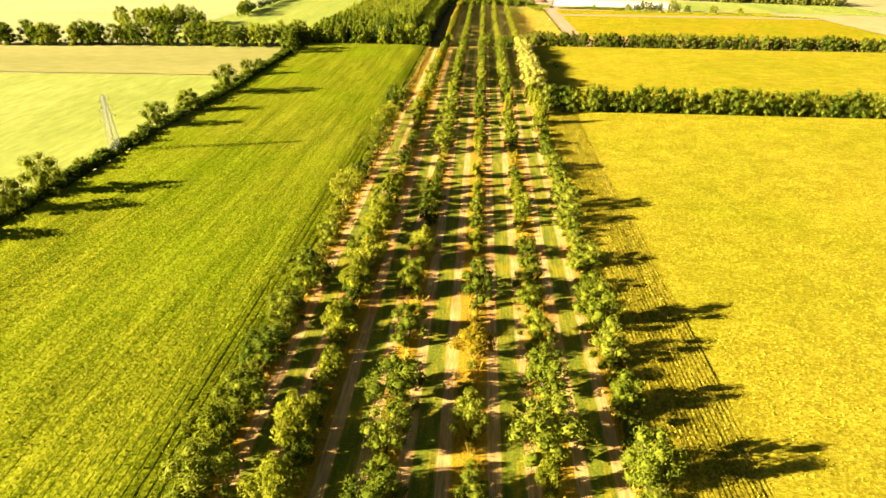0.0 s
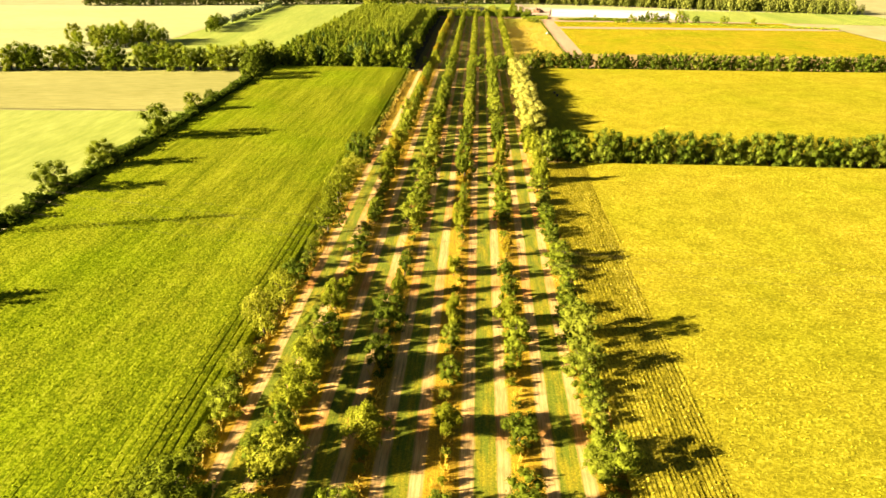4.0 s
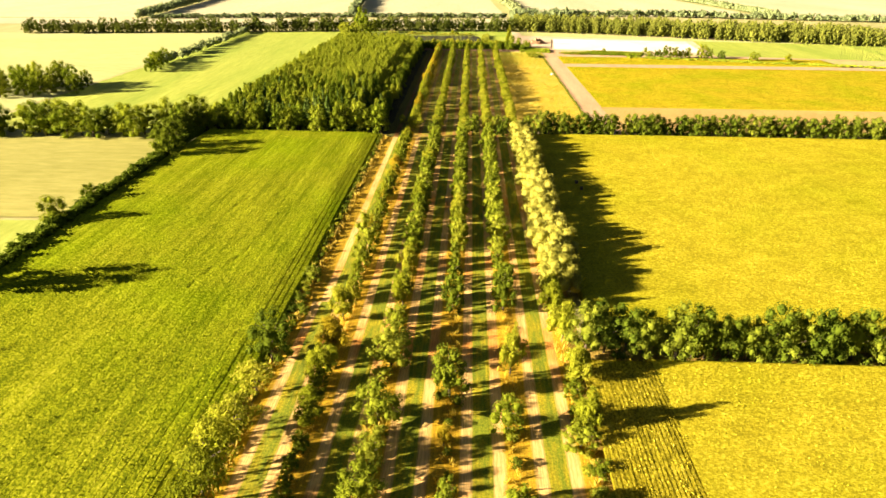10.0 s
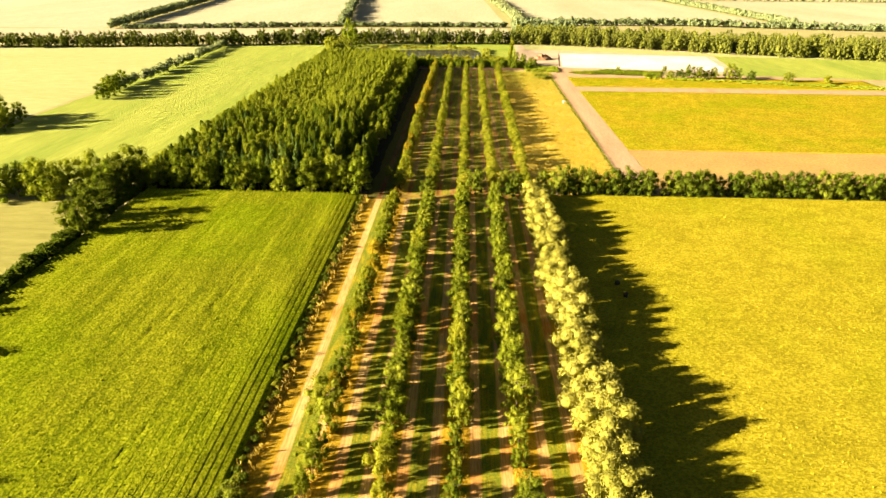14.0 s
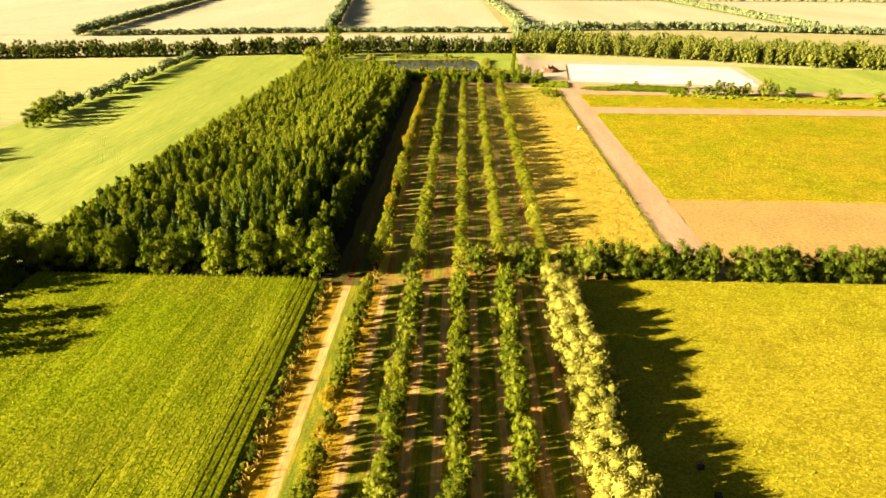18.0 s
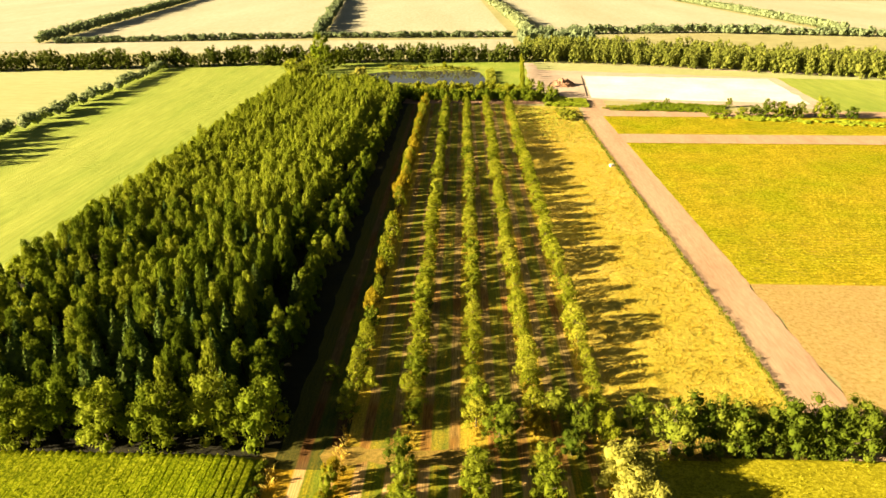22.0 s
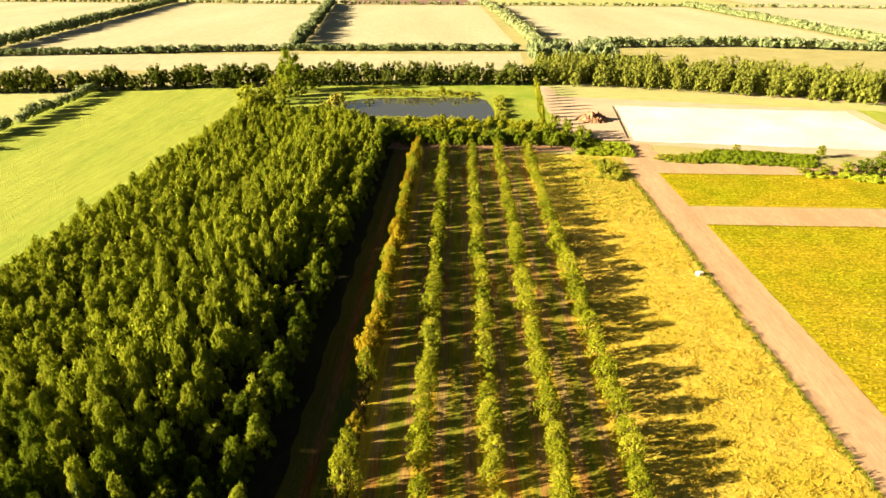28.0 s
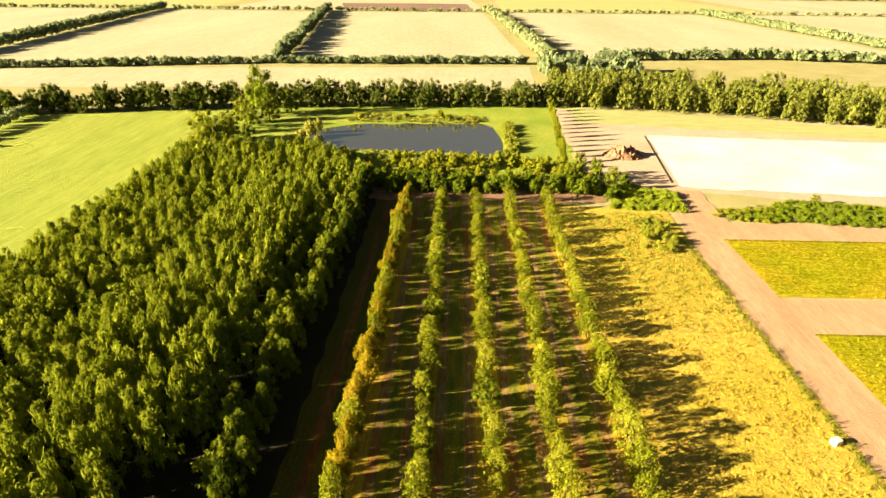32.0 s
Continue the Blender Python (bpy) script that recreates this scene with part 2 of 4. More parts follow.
LEAF_FOREST = leaf_material("plantation_forest_leaves", (0.035, 0.06, 0.006), (0.155, 0.20, 0.016), (0.385, 0.395, 0.042), 0.34, patch=0.22)
LEAF_SPRUCE = leaf_material("spruce_needles", (0.03, 0.055, 0.012), (0.07, 0.11, 0.02), (0.15, 0.18, 0.035), 0.15)
LEAF_HEDGE = leaf_material("hedge_leaves", (0.04, 0.068, 0.008), (0.11, 0.145, 0.014), (0.24, 0.255, 0.03))
# Leaf greens paled and blued: distance haze painted into the colour.
LEAF_HAZED = leaf_material("hazed_woodland_leaves", (0.13, 0.165, 0.08), (0.23, 0.275, 0.125), (0.37, 0.39, 0.18), patch=0.12)
LEAF_WOOD = leaf_material("mature_wood_leaves", (0.06, 0.085, 0.016), (0.15, 0.17, 0.03), (0.30, 0.295, 0.058), patch=0.15)
LEAF_WEED = leaf_material("lush_weed_leaves", (0.10, 0.145, 0.011), (0.26, 0.33, 0.025), (0.44, 0.47, 0.055), 0.4)
LEAF_REED = leaf_material("reed_leaves", (0.16, 0.19, 0.02), (0.33, 0.35, 0.045), (0.50, 0.46, 0.10), 0.4)
LEAF_HERB = leaf_material("dry_tall_grass", (0.30, 0.225, 0.022), (0.54, 0.39, 0.055), (0.72, 0.53, 0.14), 0.45)
STEEL = ground_material("galvanised_steel", ((0.34, 0.33, 0.31), (0.42, 0.41, 0.39)), ((0.9, 0.9, 0.9), (1, 1, 1)), 1, 5, 0.0)
DARK = ground_material("weathered_board", ((0.06, 0.045, 0.03), (0.10, 0.07, 0.05)), ((0.7, 0.7, 0.7), (1, 1, 1)), 1, 5, 0.01)

# ---------------------------------------------------------------- crowns
ICO = bmesh.new()
bmesh.ops.create_icosphere(ICO, subdivisions=1, radius=1)
ICO_V = np.array([v.co[:] for v in ICO.verts])
ICO_F = np.array([[v.index for v in f.verts] for f in ICO.faces])
ICO.free()


def cards(rng, centres, outward, size, long=1.0, up=0.0, facing=0.9, loose=0.45):
    """Pointed leaf sprays, one rhomb each."""
    n = len(centres)
    nrm = outward * facing + rng.normal(0, loose, (n, 3))
    nrm /= np.linalg.norm(nrm, axis=1, keepdims=True) + 1e-9
    t = np.cross(nrm, rng.normal(0, 1, (n, 3)))
    if up:
        rise = outward * 0.5 + rng.normal(0, 0.45, (n, 3)) + (0, 0, 1.0)
        t = t * (1 - up) + (rise - nrm * (rise * nrm).sum(1, keepdims=True)) * up
    t /= np.linalg.norm(t, axis=1, keepdims=True) + 1e-9
    b = np.cross(nrm, t)
    s = (size * rng.uniform(0.6, 1.35, (n, 1)))
    v = np.stack([centres - t * s * long, centres - b * s * 0.55 + nrm * s * 0.2, centres + t * s * long, centres + b * s * 0.55 + nrm * s * 0.2], 1).reshape(-1, 3)
    f = np.arange(4 * n).reshape(n, 4)
    return v, f


def crown_of(rng, lobes, n, size, core=0.74, long=1.3, up=0.55):
    """Solid shaded hearts of the limbs' foliage, with leaf sprays all round them."""
    lobes = np.asarray(lobes, float)
    vs, fs, k = [], [], 0
    for c in lobes:
        wob = 1 + 0.2 * rng.normal(0, 1, (len(ICO_V), 1)).clip(-1.5, 1.5)
        vs.append(c[:3] + ICO_V * c[3:] * core * wob)
        fs += (ICO_F + k).tolist()
        k += len(ICO_V)
    area = (lobes[:, 3] * lobes[:, 5]) ** 0.9
    pick = rng.choice(len(lobes), n * 2, p=area / area.sum())
    d = rng.normal(0, 1, (n * 2, 3))
    d /= np.linalg.norm(d, axis=1, keepdims=True)
    d[:, 2] = np.where(d[:, 2] < -0.5, -d[:, 2], d[:, 2])
    p = lobes[pick, :3] + d * lobes[pick, 3:] * rng.uniform(0.72, 1.18, (n * 2, 1))
    keep = np.ones(n * 2, bool)
    for i, c in enumerate(lobes):
        inside = (((p - c[:3]) / (c[3:] * 0.8)) ** 2).sum(1) < 1
        keep &= ~(inside & (pick != i))
    p, d = p[keep][:n], d[keep][:n]
    v, f = cards(rng, p, d, size, long, up)
    vs.append(v)
    fs += (f + k).tolist()
    return np.concatenate(vs), fs


def weeping_crown(rng, n=2600, size=0.0165):
    """A willow: a dome of many fine upright and arching sprays."""
    lobes = [(0, 0, 0.45, 0.26, 0.26, 0.42)]
    for i in range(20):
        h = 0.14 + 0.72 * i / 19
        a = i * 2.4 + rng.uniform(-0.4, 0.4)
        r = 0.34 * math.sqrt(max(0.05, 1 - ((h - 0.4) / 0.56) ** 2)) * rng.uniform(0.75, 1.1)
        w = rng.uniform(0.09, 0.15)
        lobes.append((r * math.cos(a), r * math.sin(a), h, w, w, w * 1.35))
    return crown_of(rng, lobes, n, size, 0.8, 1.9, 0.75)


def bushy_crown(rng, n=760, size=0.034):
    lobes = [(0, 0, 0.4, 0.34, 0.34, 0.4)]
    for i in range(8):
        a, h = i * 2.4 + rng.uniform(-0.4, 0.4), rng.uniform(0.2, 0.72)
        w = rng.uniform(0.14, 0.24)
        lobes.append((0.3 * math.cos(a), 0.3 * math.sin(a), h, w, w, w * 1.1))
    return crown_of(rng, lobes, n, size)


def plume_crown(rng, n=1650, size=0.0215, heart=0.6):
    """A young crown of several upright plumes round a leader."""
    lobes = [(0, 0, 0.58, 0.15, 0.15, 0.42), (0, 0, 0.30, 0.24, 0.24, 0.22)]
    for i in range(12):
        a, r = i * 2.4 + rng.uniform(-0.5, 0.5), rng.uniform(0.12, 0.38)
        top = 0.97 - 0.95 * r + rng.normal(0, 0.07)
        tall, w = rng.uniform(0.12, 0.22), rng.uniform(0.10, 0.16)
        lobes.append((r * math.cos(a), r * math.sin(a), max(0.2, top - tall), w, w, tall))
    return crown_of(rng, lobes, n, size, heart, 1.9, 0.85)


def ovate_crown(rng, n=1500, size=0.025, heart=0.66):
    """A full oval crown with a rounded ragged top of short upright sprays."""
    lobes = [(0, 0, 0.42, 0.29, 0.29, 0.36), (0, 0, 0.70, 0.21, 0.21, 0.25)]
    for i in range(15):
        h = 0.14 + 0.70 * i / 14
        a = i * 2.4 + rng.uniform(-0.5, 0.5)
        r = 0.34 * (1 - 0.75 * max(0, h - 0.38) / 0.5) * rng.uniform(0.75, 1.15)
        w = rng.uniform(0.08, 0.13)
        lobes.append((r * math.cos(a), r * math.sin(a), h, w, w, w * 1.3))
    return crown_of(rng, lobes, n, size, heart, 1.7, 0.8)


def pine_crown(rng, n=1700, size=0.021, whorls=6, arms=6):
    """A young pine: whorls of rising branches, each ending in a brush of needles."""
    lobes = [(0, 0, 0.40, 0.15, 0.15, 0.34), (0, 0, 0.78, 0.07, 0.07, 0.2)]
    for i in range(whorls):
        h = 0.16 + 0.66 * i / (whorls - 1)
        reach = 0.40 * (1 - 0.72 * i / (whorls - 1))
        for j in range(max(3, arms - i // 2)):
            a = j * 6.283 / max(3, arms - i // 2) + i * 0.9 + rng.normal(0, 0.18)
            r = reach * rng.uniform(0.72, 1.12)
            w = rng.uniform(0.065, 0.10)
            lobes.append((r * math.cos(a), r * math.sin(a), h + rng.normal(0.02, 0.03), w, w, w * 1.15))
    return crown_of(rng, lobes, n, size, 0.5, 2.3, 0.9)


def clump_crown(rng, n=1850, size=0.0195):
    """A broad crown of many round clumps with dark gaps between them."""
    lobes = [(0, 0, 0.42, 0.26, 0.26, 0.36)]
    for i in range(18):
        h = 0.07 + 0.79 * i / 17
        a = i * 2.4 + rng.uniform(-0.4, 0.4)
        r = 0.36 * math.sqrt(max(0.04, 1 - ((h - 0.36) / 0.56) ** 2)) * rng.uniform(0.7, 1.1)
        w = rng.uniform(0.09, 0.155)
        lobes.append((r * math.cos(a), r * math.sin(a), h, w, w, w * 0.9))
    return crown_of(rng, lobes, n, size, 0.64, 1.3, 0.5)


def simple_crown(rng, n=60, size=0.09):
    """A small far tree: a few lobes with leaf sprays."""
    lobes = [(0, 0, 0.42, 0.36, 0.36, 0.42)]
    for i in range(4):
        a, w = i * 1.6 + rng.uniform(-0.4, 0.4), rng.uniform(0.18, 0.26)
        lobes.append((0.28 * math.cos(a), 0.28 * math.sin(a), rng.uniform(0.3, 0.78), w, w, w))
    return crown_of(rng, lobes, n, size, 0.85)


def mid_crown(rng, n=170, size=0.06):
    """A tree of a wood some way off: eight clumps of foliage."""
    lobes = [(0, 0, 0.45, 0.28, 0.28, 0.42)]
    for i in range(8):
        h = 0.2 + 0.66 * i / 7
        a = i * 2.4 + rng.uniform(-0.4, 0.4)
        r = 0.30 * math.sqrt(max(0.05, 1 - ((h - 0.42) / 0.56) ** 2)) * rng.uniform(0.7, 1.1)
        w = rng.uniform(0.13, 0.2)
        lobes.append((r * math.cos(a), r * math.sin(a), h, w, w, w))
    return crown_of(rng, lobes, n, size, 0.8)


def spruce_crown(rng, n=620, size=0.055):
    vs, fs, k = [], [], 0
    tiers = 9
    for i in range(tiers):
        z0, z1 = 0.08 + 0.84 * i / tiers, 0.08 + 0.84 * (i + 1.5) / tiers
        r = 0.40 * (1 - i / tiers) + 0.03
        m = 9
        a = np.arange(m) * 2 * math.pi / m + rng.uniform(0, 1)
        rr = r * rng.uniform(0.7, 1.1, m)
        ring = np.stack([rr * np.cos(a), rr * np.sin(a), np.full(m, z0) + rng.uniform(-0.02, 0.02, m)], 1)
        vs.append(np.concatenate([ring, [[0, 0, min(z1 + 0.05, 1)]]]))
        fs += [[k + j, k + (j + 1) % m, k + m] for j in range(m)]
        k += m + 1
    h = 1 - np.sqrt(rng.uniform(0.0, 1, n))
    a = rng.uniform(0, 2 * math.pi, n)
    r = (0.44 * (1 - h) + 0.02) * rng.uniform(0.55, 1.05, n)
    p = np.stack([r * np.cos(a), r * np.sin(a), 0.08 + 0.9 * h], 1)
    out = np.stack([np.cos(a) * 0.5, np.sin(a) * 0.5, np.full(n, 0.7)], 1)
    v, f = cards(rng, p, out, size, 1.1)
    vs.append(v)
    fs += (f + k).tolist()
    return np.concatenate(vs), fs


def trunk_of(rng, top=0.6, thick=0.035, limbs=5):
    """A tapered trunk with a few limbs that reach into the crown."""
    vs, fs = [], []

    def limb(p0, p1, r0, r1, sides=6):
        p0, p1 = Vector(p0), Vector(p1)
        q = (p1 - p0).to_track_quat("Z", "Y")
        k = len(vs)
        for p, r in ((p0, r0), (p0.lerp(p1, 0.5) + Vector((rng.normal(0, r0 * 0.4), rng.normal(0, r0 * 0.4), 0)), (r0 + r1) / 2), (p1, r1)):
            for j in range(sides):
                a = 2 * math.pi * j / sides
                vs.append(tuple(p + q @ Vector((r * math.cos(a), r * math.sin(a), 0))))
        for ring in range(2):
            for j in range(sides):
                a, b = k + ring * sides + j, k + ring * sides + (j + 1) % sides
                fs.append([a, b, b + sides, a + sides])

    limb((0, 0, -0.02), (0, 0, top), thick, thick * 0.45)
    for i in range(limbs):
        a, h = i * 2.4, top * rng.uniform(0.4, 0.95)
        limb((0, 0, h), (0.26 * math.cos(a), 0.26 * math.sin(a), h + 0.2), thick * 0.45, thick * 0.15, 4)
    return np.array(vs), fs


def tuft(rng, n=12, size=0.09):
    """A clump of tall grass or herbs: upright blades."""
    a = rng.uniform(0, 6.28, n)
    r = 0.4 * np.sqrt(rng.uniform(0, 1, n))
    base = np.stack([r * np.cos(a), r * np.sin(a), np.zeros(n)], 1)
    lean = np.stack([rng.normal(0, 0.3, n), rng.normal(0, 0.3, n), rng.uniform(0.6, 1.1, n)], 1)
    b = rng.uniform(0, 6.28, n)
    side = np.stack([np.cos(b), np.sin(b), np.zeros(n)], 1) * size * rng.uniform(0.5, 1, (n, 1))
    v = np.stack([base - side * 0.6, base + side * 0.6, base + lean + side, base + lean - side], 1).reshape(-1, 3)
    return v, np.arange(4 * n).reshape(n, 4).tolist()


def kind_of(shape, leaf, count, seed, thick=0.03):
    """Several crowns and trunks of one species; a tree is one unit high and wide until it is planted."""
    made = []
    for i in range(count):
        rng = np.random.default_rng(seed + i)
        pair = []
        for nm, (v, f), mat in (("trunk", trunk_of(rng, 0.6, thick), BARK), ("crown", shape(rng), leaf)):
            me = bpy.data.meshes.new(nm)
            me.from_pydata(v.tolist(), [], f)
            me.polygons.foreach_set("use_smooth", [len(q) == 3 for q in f])
            me.materials.append(mat)
            pair.append(me)
        made.append(pair)
    return made


KINDS = {
    "oak": kind_of(clump_crown, LEAF_OAK, 5, 10),
    "birch": kind_of(plume_crown, LEAF_BIRCH, 5, 20, 0.025),
    "airy_birch": kind_of(functools.partial(plume_crown, n=1150, heart=0.3), LEAF_BIRCH, 4, 120, 0.025),
    "ash": kind_of(clump_crown, LEAF_ASH, 4, 30),
    "gold": kind_of(plume_crown, LEAF_GOLD, 3, 40),
    "hedge": kind_of(clump_crown, LEAF_HEDGE, 4, 50),
    "willow": kind_of(weeping_crown, LEAF_WILLOW, 4, 60),
    "forest": kind_of(pine_crown, LEAF_FOREST, 7, 70, 0.025),
    "edge": kind_of(clump_crown, LEAF_FOREST, 4, 80),
    "spruce": kind_of(spruce_crown, LEAF_SPRUCE, 3, 90, 0.02),
    "hornbeam": kind_of(functools.partial(ovate_crown, n=1000, heart=0.28), LEAF_BIRCH, 4, 110, 0.025),
    "bush": kind_of(bushy_crown, LEAF_BIRCH, 3, 100),
}
plant_rng = np.random.default_rng(7)


def plant(name, kind, x, y, height, width, label, category="tree", group="", z=0.0):
    """A tree or shrub of its own: trunk and crown under one base."""
    pair = KINDS[kind][int(plant_rng.integers(len(KINDS[kind])))]
    base = new(name)
    base.matrix_basis = pose(x, y, z, plant_rng.uniform(-3, 3), plant_rng.uniform(-3, 3), plant_rng.uniform(0, 360)) @ Matrix.Diagonal((width, width, height, 1))
    for nm, me in zip(("trunk", "crown"), pair):
        ob = new(nm, me)
        ob.parent = base
    return tagged(base, label, category, group)


def thicket(name, spots, kinds, material, label, category="trees"):
    """Many trees that nobody could count, as one mesh. spots: rows of x, y, height, width."""
    rng = np.random.default_rng(len(spots))
    vs, fs, k = [], [], 0
    stock = []
    for shape, n, size in kinds:
        for _ in range(3):
            stock.append(shape(rng, n, size))
    for x, y, h, w in spots:
        v, f = stock[int(rng.integers(len(stock)))]
        a = rng.uniform(0, 6.28)
        c, s = math.cos(a), math.sin(a)
        vs.append(np.stack([x + w * (v[:, 0] * c - v[:, 1] * s), y + w * (v[:, 0] * s + v[:, 1] * c), h * v[:, 2]], 1))
        fs += [[i + k for i in q] for q in f]
        k += len(v)
    ob = mesh_object(name, np.concatenate(vs), fs, material)
    return tagged(ob, label, category, kind="stuff")

# ---------------------------------------------------------------- the land
rng = np.random.default_rng(3)


def sheet(name, corners, material, label, z=0.0, step=6.0, wobble=0.0, category="field", rough=0.0):
    """A piece of ground over four corners (south-west, south-east, north-east, north-west), with uneven edges."""
    c = [Vector((*p, 0)) for p in corners]
    nu = max(2, int((c[1] - c[0]).length / step))
    nv = max(2, int((c[3] - c[0]).length / step))
    r = np.random.default_rng(abs(int(corners[0][0] * 7 + corners[0][1] * 3)))
    verts = []
    for j in range(nv + 1):
        for i in range(nu + 1):
            u, v = i / nu, j / nv
            p = c[0].lerp(c[1], u).lerp(c[3].lerp(c[2], u), v)
            edge = i in (0, nu) or j in (0, nv)
            dx, dy = (r.normal(0, wobble, 2) if edge else (0, 0))
            verts.append((p.x + dx, p.y + dy, z + (0 if edge else abs(r.normal(0, rough)))))
    w = nu + 1
    faces = [[j * w + i, j * w + i + 1, (j + 1) * w + i + 1, (j + 1) * w + i] for j in range(nv) for i in range(nu)]
    return tagged(mesh_object(name, verts, faces, material, smooth=True), label, category, kind="structure")


def crop_field(name, x0, x1, y0, y1, axis, height, material, label, pitch=0.75, along=1.15, ridge=0.35, gaps=(), open_sides="", leaves=0.0, leaf=0.3, near=None, stunted=0.0):
    """A standing row crop: a ridge a row with ragged tops, loose leaves over it, and its cut edge down to the soil."""
    r = np.random.default_rng(int(abs(x0) + y0))
    a0, a1, b0, b1 = (x0, x1, y0, y1) if axis == "y" else (y0, y1, x0, x1)
    na, nb = 2 * int((a1 - a0) / pitch), int((b1 - b0) / along)
    a = np.linspace(a0, a1, na + 1)
    b = np.linspace(b0, b1, nb + 1)
    pitch = 2 * (a1 - a0) / na
    A, Bv = np.meshgrid(a, b, indexing="ij")
    crest = (np.arange(na + 1) % 2)[:, None] * np.ones(nb + 1)[None]
    Z = height - ridge * (1 - crest) * r.uniform(0.7, 1.1, A.shape) + r.normal(0, 0.02, A.shape)
    Z += (0.09 if height > 1 else 0.03) * np.sin(A * 0.11 + 1.3 * np.sin(Bv * 0.031)) * np.sin(Bv * 0.043)
    A = A + r.normal(0, 0.03, A.shape)
    for g0, g1, g2, g3, g4 in gaps:
        m = (np.abs(A - (g0 + (g1 - g0) * (Bv - g2) / (g3 - g2))) < 0.3) & (Bv > g2) & (Bv < g3)
        Z = np.where(m, Z - g4, Z)
    if "w" not in open_sides:
        A[0] = A[1] - 0.12
    if "e" not in open_sides:
        A[-1] = A[-2] + 0.12
    if "s" not in open_sides:
        Bv[:, 0] = Bv[:, 1] - 0.12
    if "n" not in open_sides:
        Bv[:, -1] = Bv[:, -2] + 0.12
    for side, row in (("w", np.s_[0, :]), ("e", np.s_[-1, :]), ("s", np.s_[:, 0]), ("n", np.s_[:, -1])):
        if side not in open_sides:
            Z[row] = 0.0
        elif side in "we":
            Z[row] = height - ridge * 0.45
    if stunted:
        Z = Z * (0.45 + 0.55 * np.clip((a1 - A) / stunted, 0, 1))
    V = np.stack([A, Bv, Z] if axis == "y" else [Bv, A, Z], -1).reshape(-1, 3)
    idx = np.arange((na + 1) * (nb + 1)).reshape(na + 1, nb + 1)
    F = np.stack([idx[:-1, :-1], idx[1:, :-1], idx[1:, 1:], idx[:-1, 1:]], -1).reshape(-1, 4)
    if axis == "x":
        F = F[:, ::-1]
    F = F.tolist()
    sward = len(F)
    if leaves:
        u0, u1, v0, v1 = near or (x0, x1, y0, y1)
        n = int((u1 - u0) * (v1 - v0) * leaves)
        p = np.stack([r.uniform(u0 + 0.5, u1 - 0.5, n), r.uniform(v0 + 0.5, v1 - 0.5, n), np.zeros(n)], 1)
        k = 0 if axis == "y" else 1
        first = x0 if axis == "y" else y0
        p[:, k] = first + (np.round((p[:, k] - first) / pitch - 0.5) + 0.5) * pitch + r.normal(0, 0.12, n)
        p[:, 2] = height + r.uniform(-0.1, 0.1, n)
        if stunted:
            p[:, 2] *= 0.45 + 0.55 * np.clip((a1 - p[:, 0]) / stunted, 0, 1)
        h = r.uniform(0, 6.28, n)
        v, f = cards(r, p, np.stack([np.cos(h) * 0.9, np.sin(h) * 0.9, np.full(n, 1.0)], 1), leaf, 1.1, 0.0, 0.7, 0.55)
        F += (f + len(V)).tolist()
        V = np.concatenate([V, v])
    ob = mesh_object(name, V, F, material, smooth=True)
    ob.data.polygons.foreach_set("material_index", [0] * sward + [1] * (len(F) - sward))
    return tagged(ob, label, "crop", kind="stuff")


ground = sheet("ground", [(-2600, -900), (2600, -900), (2600, 4600), (-2600, 4600)], BASE, "open farmland with pale ripe fields out to the horizon", -0.05, 400, category="ground")

# tall crops beside the planted strip
crop_field("maize_field", -117, -35.7, 20, 438.5, "y", 2.2, MAIZE_LEFT, "green standing maize with tractor lines between the hedge and the tree rows", gaps=((-62, -55, 30, 120, 0.14), (-64, -57, 30, 120, 0.1), (-75, -64, 225, 262, 0.22), (-46, -43, 225, 275, 0.14), (-43, -41, 380, 425, 0.12), (-58, -55.5, 298, 310, 0.35), (-63, -61, 286, 299, 0.3), (-72, -68, 330, 352, 0.2), (-60, -57, 352, 372, 0.3)), leaves=1.8, leaf=0.15, near=(-100, -38.5, 50, 438), ridge=0.52, along=1.3, pitch=1.45, stunted=7.0)
crop_field("maize_headland", 28.5, 43.0, 20, 262.5, "y", 2.3, MAIZE_STRIP, "yellowing maize headland sown along the tree rows", ridge=0.24, open_sides="ew", leaves=3.0, leaf=0.18)
crop_field("maize_field_east", 42.4, 205, 30, 262.5, "x", 2.3, MAIZE_RIGHT, "golden tasselled maize field up to the hedge", open_sides="s", leaves=3.0, leaf=0.14, near=(42.5, 120, 55, 262), ridge=0.15, along=1.8)
crop_field("maize_headland", 33, 46.3, 270, 439, "y", 2.3, MAIZE_RIGHT, "yellowing maize headland shaded by the willows", ridge=0.10, open_sides="e", leaves=2.0, leaf=0.15)
crop_field("maize_field_east", 45.8, 300, 270, 439, "x", 2.3, MAIZE_RIGHT, "golden tasselled maize field between two hedges", along=3.0, open_sides="s", leaves=2.2, leaf=0.14, near=(46, 130, 270, 438), ridge=0.15)
sheet("grain_field_west", [(-420, 60), (-122, 60), (-124, 330), (-420, 318)], GRAIN, "yellow-green grain field behind the hedge", 0.3, 12, 0.5)
sheet("grain_field_west", [(-420, 320), (-124, 332), (-128, 428), (-420, 415)], GOLD_GRAIN, "ripe pale grain field before the tree line", 0.3, 12, 0.5)

